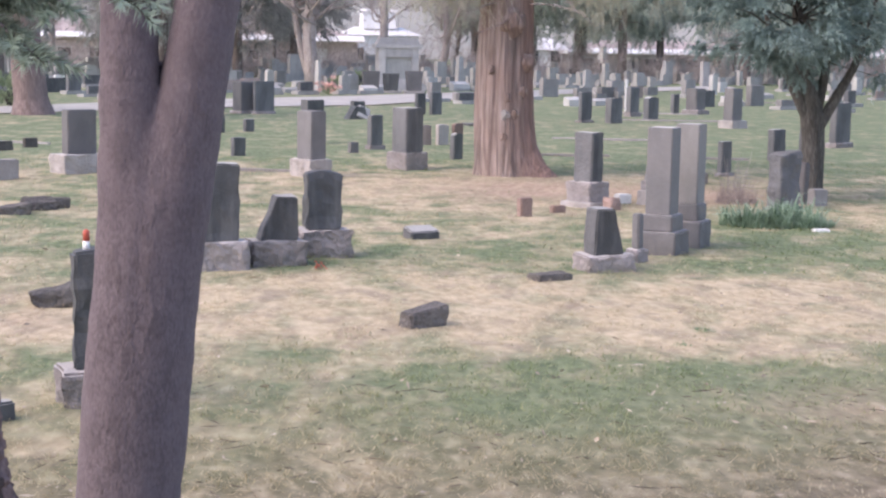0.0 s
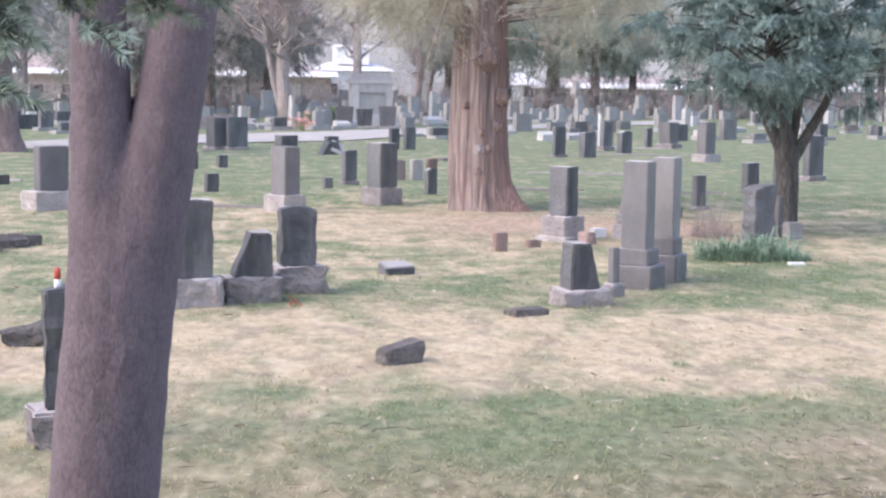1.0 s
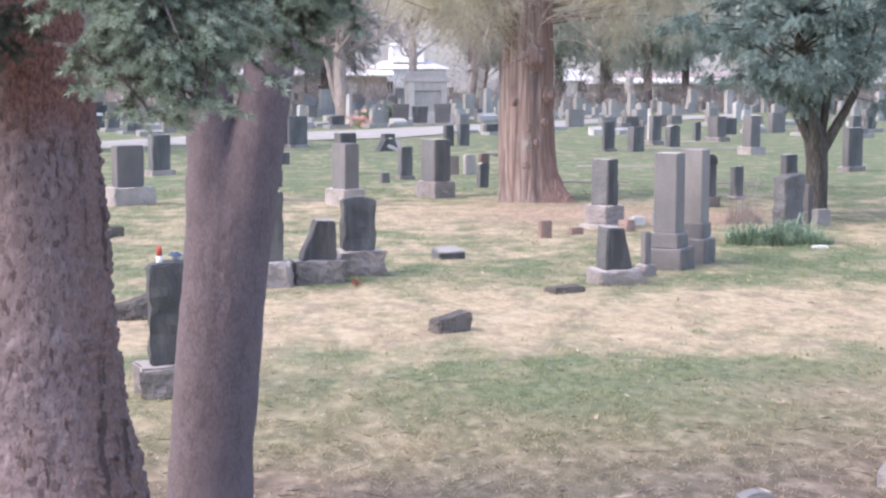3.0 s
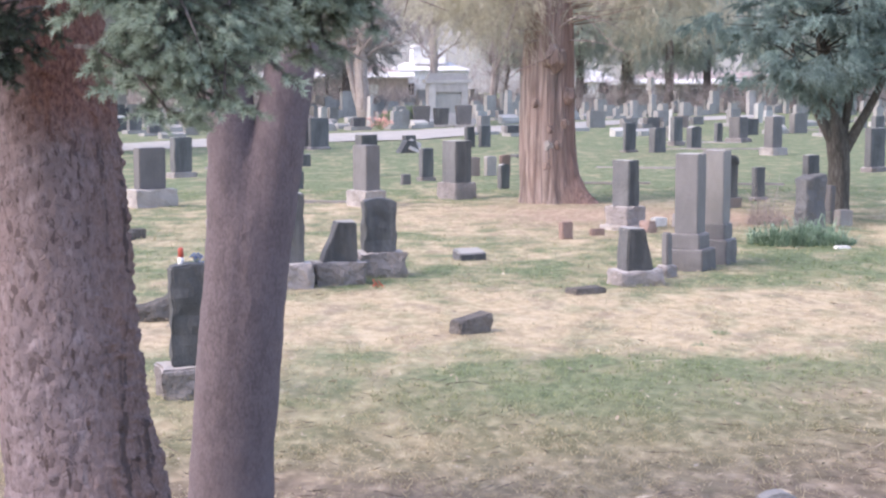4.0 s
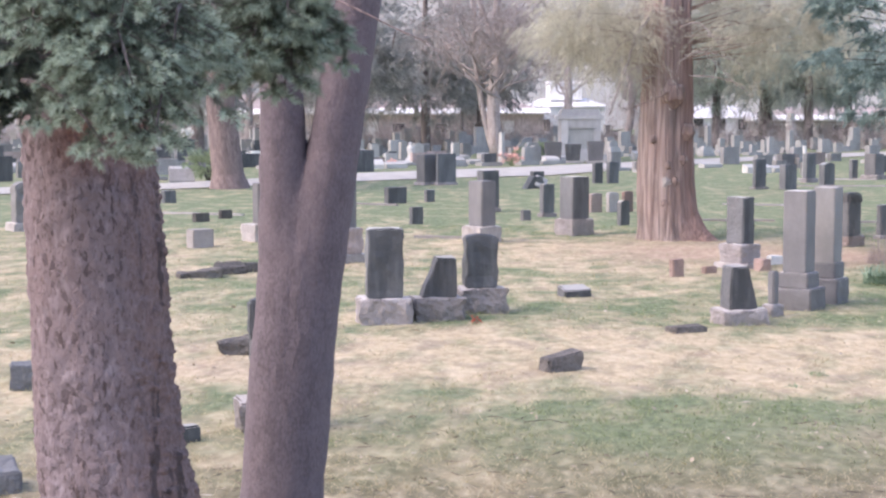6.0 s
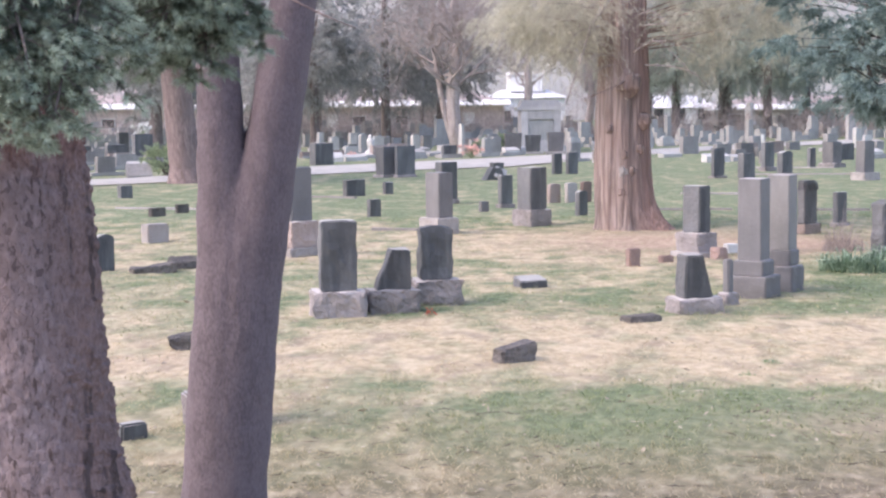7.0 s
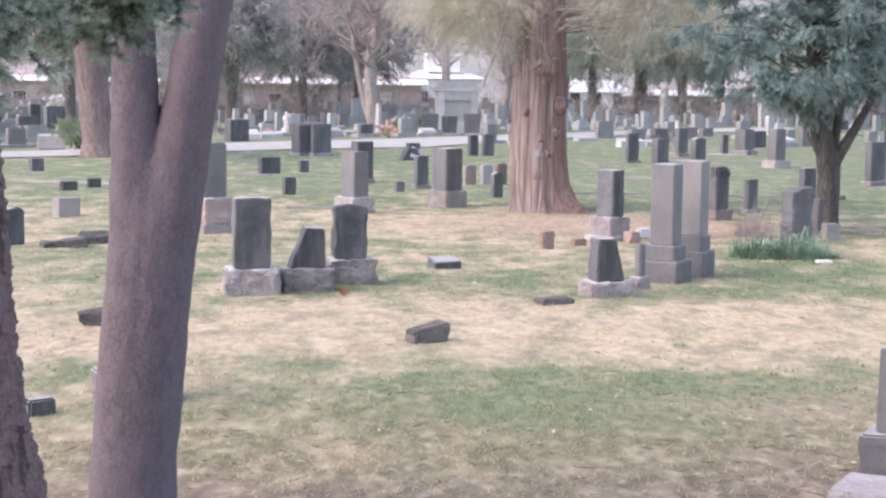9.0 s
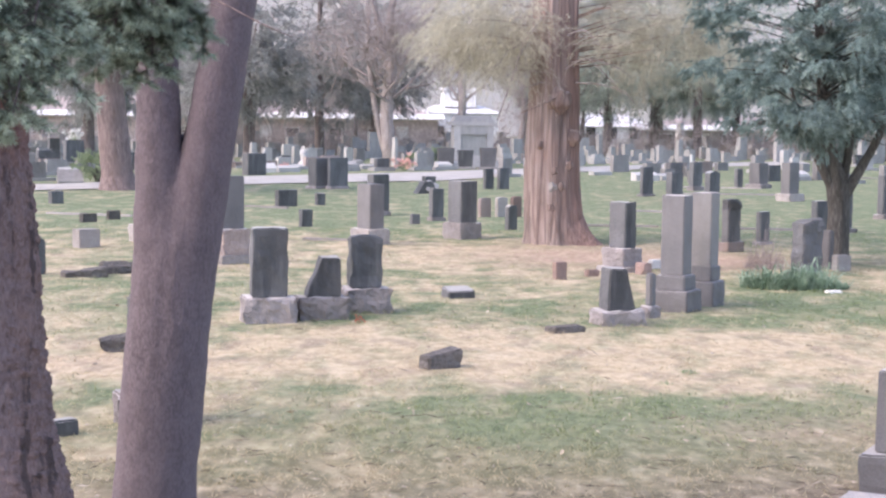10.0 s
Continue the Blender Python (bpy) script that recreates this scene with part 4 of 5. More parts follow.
def spruce_bough(tree, rng, tip, ln, az, droop, inner):
    """One hanging bough that ends at tip: a woody axis, side shoots in a drooping fan, shorter shoots on those, needles round each."""
    o = np.array(tree.location)
    end = np.array(tip) - o
    ahead = np.array([math.cos(az), math.sin(az), 0.0])
    across = np.array([-math.sin(az), math.cos(az), 0.0])

    def at(u):
        return end - ahead * ln * (1 - u) + np.array([0, 0, droop * ln * (1 - u * u)])

    bm = bmesh.new()
    tube(bm, [tuple(at(u)) for u in np.linspace(0, 1, 8)], list(np.linspace(0.006, 0.002, 8)), 5)
    old_a, old_b, new_a, new_b = [], [], [], []
    for i, u in enumerate(np.arange(0.08, 1.0, 0.040 / ln)):
        flip = -1 if i % 2 else 1
        reach = (0.17 * (1 - u) + 0.075) * (0.8 + 0.4 * rng.random())
        way = unit(ahead * (0.8 + 0.2 * rng.random()) + across * flip * (0.85 + 0.2 * rng.random()) + np.array([0, 0, -0.25 - 0.35 * rng.random()]))
        a = at(u)
        b = a + way * reach + np.array([0, 0, -0.9 * reach * reach])
        tube(bm, [tuple(a), tuple(b)], [0.0025, 0.0012], 4)
        cut = a + (b - a) * max(0.35, 1 - 0.05 / reach)
        old_a.append(a), old_b.append(cut), new_a.append(cut), new_b.append(b)
        for w in (0.4, 0.74):
            for turn in (-1, 1):
                c = a + (b - a) * w
                d = unit(way + turn * np.cross(way, [0, 0, 1]) * 0.8 + np.array([0, 0, -0.3]) + 0.2 * rng.normal(size=3))
                twig = 0.035 + 0.03 * rng.random()
                old_a.append(c), old_b.append(c + d * twig * 0.45), new_a.append(c + d * twig * 0.45), new_b.append(c + d * twig)
    new_a.append(at(0.94)), new_b.append(end)
    branch = part("branch", bm, BARK_DARK, tree, "thin brown drooping branch")
    leaf_part("needles", brush(rng, np.array(old_a), np.array(old_b), 13, 0.022, 0.0014), NEEDLE_SHADED if inner else NEEDLE_SPRUCE, branch, "inner needle sprays coloured dark for shade" if inner else "blue-green needle sprays")
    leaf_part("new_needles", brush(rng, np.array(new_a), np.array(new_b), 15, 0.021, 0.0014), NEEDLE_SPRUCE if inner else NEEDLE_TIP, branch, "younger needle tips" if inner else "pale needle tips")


spruce, forked = near_spruce(), forked_tree()
rng = np.random.default_rng(11)
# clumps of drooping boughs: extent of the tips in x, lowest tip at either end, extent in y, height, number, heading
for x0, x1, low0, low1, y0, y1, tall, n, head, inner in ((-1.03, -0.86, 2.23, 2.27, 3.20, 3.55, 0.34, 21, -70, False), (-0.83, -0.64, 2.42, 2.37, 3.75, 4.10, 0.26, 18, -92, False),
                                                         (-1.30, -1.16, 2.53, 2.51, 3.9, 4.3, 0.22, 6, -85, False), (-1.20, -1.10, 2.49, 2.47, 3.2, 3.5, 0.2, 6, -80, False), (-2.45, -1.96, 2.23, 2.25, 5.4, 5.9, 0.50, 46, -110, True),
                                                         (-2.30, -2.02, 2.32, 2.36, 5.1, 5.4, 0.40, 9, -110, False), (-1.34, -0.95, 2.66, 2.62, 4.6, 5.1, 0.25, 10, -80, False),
                                                         # unseen layer overhead, added to shade the trunk and inner
                                                         # boughs
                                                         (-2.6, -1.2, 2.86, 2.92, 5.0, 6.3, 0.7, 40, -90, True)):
    for i in range(n):
        f = (i * 0.618 + 0.2) % 1.0
        tip = (x0 + (x1 - x0) * f, y0 + (y1 - y0) * rng.random(), low0 + (low1 - low0) * f + tall * rng.random() ** 1.5)
        spruce_bough(spruce, rng, tip, 0.28 + 0.14 * rng.random(), radians(head + 20 * rng.normal()), 0.45 + 0.25 * rng.random(), inner)
for k in range(9):
    x0, z0 = -1.22 + 0.35 * rng.random(), 2.66 + 0.16 * rng.random()
    bend = 0.25 * rng.normal(size=3)
    bm = limb_bm([(x0, 4.75, z0, 0.005), (x0 + 0.10 + bend[0] * 0.3, 4.6, z0 - 0.06 + bend[1] * 0.1, 0.004), (x0 + 0.2 + bend[0] * 0.5, 4.5, z0 - 0.16 + bend[1] * 0.2, 0.0025), (x0 + 0.24 + bend[0] * 0.6, 4.4, z0 - 0.28 + bend[2] * 0.2, 0.0012)], 10, 5)
    for j in range(5):
        a = Vector((x0 + 0.05 * j + bend[0] * 0.12 * j, 4.7 - 0.06 * j, z0 - 0.05 * j))
        tube(bm, [tuple(a), tuple(a + Vector(rng.normal(size=3) * 0.07))], [0.002, 0.001], 4)
    bm.transform(Matrix.Translation((1.83, -6.5, 0)))
    part("dead_twig", bm, BARK_PINK, spruce, "bare reddish dead twig", True)
for keys in ([(-1.95, 6.4, 3.9, 0.05), (-1.6, 5.2, 3.5, 0.04), (-1.15, 4.2, 2.95, 0.012)], [(-1.95, 6.4, 4.1, 0.05), (-1.3, 5.2, 3.7, 0.04), (-0.72, 4.1, 2.95, 0.012)], [(-1.98, 6.4, 3.7, 0.05), (-2.1, 5.9, 3.4, 0.03), (-2.15, 5.5, 2.9, 0.012)]):
    part("limb", limb_bm([(x + 1.83, y - 6.5, z, r) for x, y, z, r in keys], 12, 10), BARK_DARK, spruce, "drooping limb", True)


def boughs(rng, centres, out, size, sub, per, length, width, droop):
    """Boughs of drooping plumes: each plume is an axis that heads outwards and bends down, set with small leaves."""
    n = len(centres)
    k = np.repeat(np.arange(n), sub)
    reach = size * (0.5 + 0.8 * rng.random((n, 1)))[k] * (0.6 + 0.6 * rng.random((n * sub, 1)))
    way = unit(out[k] * 0.8 + rng.normal(size=(n * sub, 3)) * np.array([0.6, 0.6, 0.35]))
    base = np.asarray(centres, float)[k] + rng.normal(size=(n * sub, 3)) * size * np.array([0.3, 0.3, 0.16])
    j = np.repeat(np.arange(n * sub), per)
    u = rng.random((len(j), 1))
    down = np.array([0.0, 0.0, -droop])
    p = base[j] + reach[j] * (way[j] * u + down * u * u)
    along_axis = unit(way[j] + down * 2 * u)
    r = unit(np.cross(along_axis, rng.normal(size=(len(j), 3))))
    v = unit(along_axis * 0.75 + r * (0.8 - 0.4 * u))
    side = unit(np.cross(v, rng.normal(size=(len(j), 3)))) * width * 0.5
    return np.stack([p - side, p + side, p + v * length * (1.2 - 0.6 * u) * (0.7 + 0.6 * rng.random((len(j), 1)))], 1)


def crown_tree(name, x, y, trunk_keys, mat, crowns, leaf_mat, label, seed, size, sub, per, length, width, droop, seg=16, ridge=0.03, extra=(), shell=0.5, limb=0.3):
    """Trunk with limbs reaching into crowns of (dx, dy, z, rx, ry, rz, boughs)."""
    t = thing(name, x, y, 0, 0, label, "tree", "trees")
    rng = np.random.default_rng(seed)
    part("trunk", limb_bm(trunk_keys, 60, seg, 0.02 * trunk_keys[0][3], seed, ridge), mat, t, "", True)
    for keys in extra:
        bm = bmesh.new()
        pts, radii = along(keys, 14)
        tube(bm, pts, radii, 10, 0.0, seed)
        part("limb", bm, mat, t, "", True)
    tri = []
    bm = bmesh.new()
    for cx, cy, cz, rx, ry, rz, n in crowns:
        v = rng.normal(size=(n, 3))
        v /= np.linalg.norm(v, axis=1)[:, None]
        r = shell + (1 - shell) * rng.random((n, 1))
        lump = np.array([1 + 0.35 * noise.noise(Vector(tuple(q)) * 2.1 + Vector((seed, cx, cz))) for q in v])[:, None]
        c = np.array([cx, cy, cz]) + v * r * lump * np.array([rx, ry, rz])
        tri.append(boughs(rng, c, unit(v * np.array([1, 1, 0.5])), size, sub, per, length, width, droop))
        for q in c[:: max(1, n // 22)]:
            zz = min(max(cz - 0.6 * rz, q[2] - 0.5 * (abs(q[0] - cx) + 0.3)), trunk_keys[-1][2])
            zs = [k[2] for k in trunk_keys]
            bx, by = np.interp(zz, zs, [k[0] for k in trunk_keys]), np.interp(zz, zs, [k[1] for k in trunk_keys])
            rr = np.interp(zz, zs, [k[3] for k in trunk_keys]) * limb
            sway = noise.noise_vector((q[0] * 3.1, q[1] * 3.1, q[2] * 3.1)) * 0.25 * rx
            mid = ((bx + q[0]) / 2 + sway.x, (by + q[1]) / 2 + sway.y, (zz + q[2]) / 2 + 0.06 * rx + sway.z)
            tube(bm, [(bx, by, zz), mid, tuple(q)], [rr * 0.7, rr * 0.4, rr * 0.1], 6)
    tagged(part("branchwork", bm, mat, t, "", True), kind="stuff")
    tagged(leaf_part("crown", tri, leaf_mat, t), kind="stuff")
    return t


# the great tree with fibrous red bark
crown_tree("cedar_tree", 2.95, 29.6, [(0.10, 0, -0.1, 0.62), (0.07, 0, 0.15, 0.58), (0.02, 0, 0.5, 0.55), (0, 0, 1.0, 0.53), (0, 0, 2.0, 0.5), (0, 0, 3.6, 0.46), (0.05, 0, 7.0, 0.36), (0.1, 0, 13, 0.2), (0.1, 0, 18, 0.03)],
           BARK_RED, [(-1.3, -0.3, 4.0, 1.4, 1.3, 1.15, 110), (2.0, -0.1, 4.0, 1.9, 1.5, 1.1, 120), (0.2, 1.0, 4.4, 2.6, 0.6, 1.2, 60), (0, 0, 8.5, 2.8, 2.8, 3.0, 34), (0, 0, 13, 2.0, 2.0, 4.5, 20)], NEEDLE_OLIVE,
           "great old cedar with fibrous reddish bark and a flaring foot", 21, 0.60, 12, 36, 0.11, 0.0075, 0.6, 112, 0.05,
           extra=[[(0.1, -0.45, 2.9, 0.03), (-0.1, -0.7, 2.75, 0.022), (-0.7, -0.9, 2.5, 0.012)]], shell=0.15, limb=0.05)
cedar = bpy.data.objects["cedar_tree"]
# the foot flares into buttress roots and the bark stands in strips
for v in [w for o in cedar.children if o.name.startswith("trunk") for w in o.data.vertices]:
    ang, foot = math.atan2(v.co.y, v.co.x), math.exp(-max(0.0, v.co.z) / 0.32)
    lobes = max(0.0, math.cos(ang * 2.5 + 0.9)) ** 2 + 0.6 * max(0.0, math.cos(ang * 4 - 0.6)) ** 3
    strips = noise.noise((math.cos(ang) * 9, math.sin(ang) * 9, v.co.z * 0.35)) * 0.05 + noise.noise((math.cos(ang) * 3, math.sin(ang) * 3, v.co.z * 0.5)) * 0.07
    k = 1 + 0.07 * foot * lobes + 0.4 * foot * math.exp(-((ang + 0.5) / 0.45) ** 2) + strips
    v.co.x, v.co.y = v.co.x * k, v.co.y * k


def burl(x, z, r, mat, label, seed):
    """A knot swelling out of the trunk."""
    bm = bmesh.new()
    bmesh.ops.create_icosphere(bm, subdivisions=3, radius=r)
    for v in bm.verts:
        v.co += v.co.normalized() * r * 0.5 * noise.noise(v.co * (1.7 / r) + Vector((seed, 0, 0)))
        v.co = Vector((v.co.x, v.co.y * 0.7, v.co.z * 1.15))
    y = -math.sqrt(max(0.02, 0.53 ** 2 - x * x))
    part("burl", bm, mat, cedar, label, True).location = (x, y, z)


bm = bmesh.new()
tube(bm, [(-0.3, -0.4, 4.3), (-0.68, -0.9, 3.8), (-0.9, -0.97, 3.1), (-1.15, -0.95, 2.35)], [0.035, 0.028, 0.02, 0.008], 8)
part("dead_branch", bm, BARK_PALE, cedar, "pale dead hanging branch", True)
# bare twigs hanging about the trunk below the crown
twig_rng = np.random.default_rng(15)
for k in range(10):
    side = -1 if k % 2 else 1
    x0, z0 = side * (0.1 + 0.3 * twig_rng.random()), 3.0 + 1.0 * twig_rng.random()
    reach, fall = side * (0.5 + 0.9 * twig_rng.random()), 0.2 + 0.5 * twig_rng.random()
    keys = [(x0, -0.42, z0, 0.016), (x0 + reach * 0.35, -0.75, z0 + 0.25 * twig_rng.normal() * fall, 0.013), (x0 + reach * 0.75, -0.95, z0 - 0.35 * fall, 0.009), (x0 + reach, -1.0, z0 - fall, 0.004)]
    bm = limb_bm(keys, 14, 6)
    for j in range(4):
        u = 0.35 + 0.15 * j
        a = Vector((x0 + reach * u, -0.6 - 0.4 * u, z0 + 0.1 - fall * u * u))
        tube(bm, [tuple(a), tuple(a + Vector((0.22 * twig_rng.normal(), -0.1 * twig_rng.random(), -0.25 * twig_rng.random() + 0.1 * twig_rng.normal())))], [0.006, 0.003], 4)
    part("dead_branch", bm, BARK_PALE, cedar, "pale bare hanging twig", True)
burl(-0.05, 1.10, 0.085, PLINTH_PALE, "pale scar of a lopped limb", 1)
burl(0.27, 1.52, 0.08, BARK_RED, "", 2)
burl(-0.02, 1.42, 0.07, BARK_RED, "", 3)
burl(0.12, 1.12, 0.07, BARK_RED, "", 8)
burl(0.05, 2.75, 0.2, BARK_RED, "", 4)
burl(0.36, 2.05, 0.13, BARK_RED, "", 5)
burl(-0.3, 1.9, 0.07, BARK_RED, "", 6)
burl(-0.06, 0.7, 0.08, BARK_RED, "", 7)
# the juniper with spreading limbs
crown_tree("juniper_tree", 7.37, 25.45, [(0, 0, -0.1, 0.27), (0, 0, 0.2, 0.20), (0.02, 0, 0.9, 0.18), (-0.02, 0, 1.3, 0.19), (-0.2, 0, 2.0, 0.11), (-0.4, 0, 3.4, 0.07), (-0.5, 0, 6, 0.02)],
           BARK_JUNIPER, [(-0.7, -0.4, 2.85, 1.3, 1.4, 0.9, 84), (1.0, 0, 3.0, 1.6, 1.5, 1.2, 80), (0.1, 0.1, 4.8, 2.0, 1.9, 2.0, 100), (-1.5, 0.1, 3.8, 1.1, 1.1, 1.2, 46), (-0.2, -1.0, 3.6, 1.2, 0.6, 1.3, 34), (0, 0, 6.6, 1.2, 1.2, 1.4, 40)], NEEDLE_JUNIPER,
           "bushy blue-green juniper tree with spreading limbs", 22, 0.25, 26, 46, 0.055, 0.013, 0.4, 24, 0.06,
           extra=[[(0.02, 0, 1.0, 0.11), (0.3, 0, 1.5, 0.09), (0.7, 0, 2.2, 0.06), (1.0, 0, 3.4, 0.02)], [(0, 0, 1.1, 0.1), (-0.35, -0.1, 1.7, 0.08), (-0.8, -0.2, 2.5, 0.05), (-1.0, -0.2, 3.4, 0.02)], [(0.05, 0, 1.2, 0.08), (0.2, 0.1, 2.0, 0.07), (0.3, 0.2, 3.6, 0.02)]], shell=0.5)


def far_conifer(x, y, r, height, low, leaf_mat, seed, label, wide=3.5, bark_mat=BARK_FAR, n=140, size=1.1):
    keys = [(0, 0, -0.1, r * 1.5), (0, 0, 0.5, r * 1.1), (0, 0, low, r), (0, 0, height * 0.6, r * 0.6), (0, 0, height, 0.03)]
    tall = height - low
    return crown_tree("conifer_tree", x, y, keys, bark_mat, [(0, 0, low + 0.26 * tall, wide, wide, 0.27 * tall, n), (0, 0, low + 0.62 * tall, wide * 0.7, wide * 0.7, 0.36 * tall, n // 4)], leaf_mat, label, seed, size, 12, 26, size * 0.22, size * 0.05, 0.5, 12, 0.05, shell=0.3, limb=0.2)


DARK_LABEL, GREEN_LABEL = "dark conifer standing across the cemetery", "grey-green conifer standing across the cemetery"
for k, (x, y, r, height, low, wide) in enumerate([(-9.65, 97, 0.28, 14, 2.5, 4.0), (-5.6, 105, 0.3, 15, 2.5, 4.2), (-13.5, 110, 0.3, 14, 2.5, 4.4), (-2.0, 114, 0.3, 14, 2.7, 4.0), (-17.0, 84, 0.35, 14, 2.4, 3.2), (-26.0, 95, 0.35, 14, 2.4, 4.5)]):
    far_conifer(x, y, r, height, low, NEEDLE_DARK, 31 + k, DARK_LABEL, wide)
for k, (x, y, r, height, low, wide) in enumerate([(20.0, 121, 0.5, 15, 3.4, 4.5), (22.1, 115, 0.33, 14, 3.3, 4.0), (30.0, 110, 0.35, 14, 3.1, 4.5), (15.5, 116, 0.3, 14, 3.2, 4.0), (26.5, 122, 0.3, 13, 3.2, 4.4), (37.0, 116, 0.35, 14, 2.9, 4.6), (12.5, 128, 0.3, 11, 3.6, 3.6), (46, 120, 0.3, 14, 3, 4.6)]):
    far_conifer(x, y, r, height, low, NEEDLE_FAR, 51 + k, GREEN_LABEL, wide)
leaning = far_conifer(-9.3, 50.8, 0.48, 15, 3.3, NEEDLE_DARK, 47, "conifer with a pinkish leaning trunk beside the road", 3.2, BARK_PINK, 150, 0.7)
leaning.rotation_euler = (0, radians(-5), 0)


def bare_tree(x, y, r, height, seed, label, mat=BARK_PALE, stems=1):
    """A leafless tree: limbs forking into finer ones."""
    t = thing("bare_tree", x, y, 0, 0, label, "tree", "trees")
    rng = np.random.default_rng(seed)
    bm = bmesh.new()
    ends = []

    def grow(p, way, ln, rad, level):
        q = p + way * ln
        bend = Vector(rng.normal(size=3) * ln * (0.05 if level == 0 else 0.09))
        pts = [p + (q - p) * u + bend * math.sin(math.pi * u) for u in (0, 0.2, 0.4, 0.6, 0.8, 1.0)]
        foot = 1.35 if level == 0 else 1.0
        tube(bm, [tuple(v) for v in pts], [rad * foot, rad * 1.02, rad * 0.95, rad * 0.88, rad * 0.8, rad * 0.7], 14 if level == 0 else 6, 0.1 * rad, seed, 0.12)
        if level == 4:
            ends.append(tuple(q))
            return
        for n in range(3):
            turn = Vector(rng.normal(size=3) * (0.5 if n else 0.18))
            grow(q - way * ln * 0.06 * n, (way + turn + Vector((0, 0, 0.12))).normalized(), ln * (0.6 + 0.22 * rng.random()), rad * (0.6 if n == 0 else 0.36), level + 1)

    for lean in ((0.02, 0.0, 1.0), (-0.2, 0.05, 1.0))[:stems]:
        way = Vector(lean).normalized()
        grow(Vector((0.5 * lean[0], 0, -0.1)), way, height * 0.45, r if lean[0] > 0 else r * 0.45, 0)
        for k in range(13):
            a, z = rng.random() * 2 * math.pi, height * (0.2 + 0.25 * rng.random())
            grow(way * z, Vector((math.cos(a), math.sin(a), 0.5 + 0.5 * rng.random())).normalized(), height * (0.1 + 0.09 * rng.random()), r * 0.2, 2)
    part("trunk", bm, mat, t, "", True)
    leaf_part("crown", tufts(rng, np.array(ends), 14, height * 0.06, height * 0.07, 0.03, 0.0), TWIG_BROWN, t, "fine leafless twigs")
    return t


bare_tree(-0.5, 82, 0.36, 14, 41, "pale leafless tree with a twisted double trunk", stems=2)
bare_tree(4.0, 108, 0.3, 14, 42, "leafless tree standing across the cemetery")
bare_tree(-20.0, 118, 0.3, 13, 43, "leafless tree standing across the cemetery")
bare_tree(9.0, 120, 0.28, 14, 44, "leafless tree standing across the cemetery")
for k, (x, y, r, height) in enumerate(((-22.5, 121, 0.16, 9), (-15.4, 127, 0.14, 8), (-11.4, 119, 0.18, 9), (-7.6, 128, 0.13, 8), (-3.6, 122, 0.16, 9), (11.0, 126, 0.14, 8), (14.2, 121, 0.16, 9), (33.5, 125, 0.16, 9))):
    bare_tree(x, y, r, height, 140 + k, "slender leafless tree before the far buildings", BARK_FAR)

# ---- far buildings ----
def long_building(x, y, w, wall_h, roof_h, wall_mat, roof_mat, label):
    t = thing("long_building", x, y, 0, 2, label, "building", "buildings")
    part("wall", hewn_box(w, 8, wall_h, 0, 1, 0, bevel=0.02), wall_mat, t)
    part("fascia", hewn_box(w + 1, 9.6, 0.2, 0, 1, wall_h, bevel=0.02), WHITE_PAINT, t, "white eaves board")
    z = wall_h + 0.2
    # Eaves strip with a made-up upward slope, so that the sky brightens it.
    bm = bmesh.new()
    lip = [[bm.verts.new((x1, y1, z1)) for y1, z1 in ((-5.3, z - 0.06), (-4.3, z + 0.36), (-4.3, z - 0.004), (-5.3, z - 0.12))] for x1 in (-w / 2 - 0.5, w / 2 + 0.5)]
    for k in range(4):
        bm.faces.new((lip[0][k], lip[0][(k + 1) % 4], lip[1][(k + 1) % 4], lip[1][k]))
    bm.faces.new(lip[0][::-1])
    bm.faces.new(lip[1])
    bmesh.ops.recalc_face_normals(bm, faces=bm.faces)
    part("tilted_eaves", bm, WHITE_PAINT, t, "white eaves strip tilted up to catch sky light")
    bm = bmesh.new()
    e = [bm.verts.new(v) for v in ((-w / 2 - 0.4, -4.4, z), (w / 2 + 0.4, -4.4, z), (w / 2 + 0.4, 4.4, z), (-w / 2 - 0.4, 4.4, z))]
    r = [bm.verts.new((-w / 2 + 4, 0, z + roof_h)), bm.verts.new((w / 2 - 4, 0, z + roof_h))]
    for f in ((e[0], e[1], r[1], r[0]), (e[2], e[3], r[0], r[1]), (e[1], e[2], r[1]), (e[3], e[0], r[0]), e[::-1]):
        bm.faces.new(f)
    part("roof", bm, roof_mat, t, "low reddish roof")
    for i in range(int(w / 3.2)):
        x0 = -w / 2 + 1.8 + i * 3.2 + 0.5 * math.sin(i * 2.3)
        if i % 4 == 1:
            door = part("door", hewn_box(1.0, 0.1, min(2.0, wall_h - 0.25), 0, 1, 0.02, bevel=0.01), WHITE_PAINT, t, "white door")
            door.location = (x0, -4.02, 0)
        else:
            frame_w = part("window", hewn_box(1.25, 0.1, 0.95, 0, 1, wall_h * 0.36, bevel=0.01), WHITE_PAINT, t, "white window frame")
            frame_w.location = (x0, -4.02, 0)
            pane = part("pane", hewn_box(1.05, 0.06, 0.75, 0, 1, wall_h * 0.36 + 0.1, bevel=0.005), GLASS_DARK, frame_w, "dark glass")
            pane.location = (0, -0.05, 0)


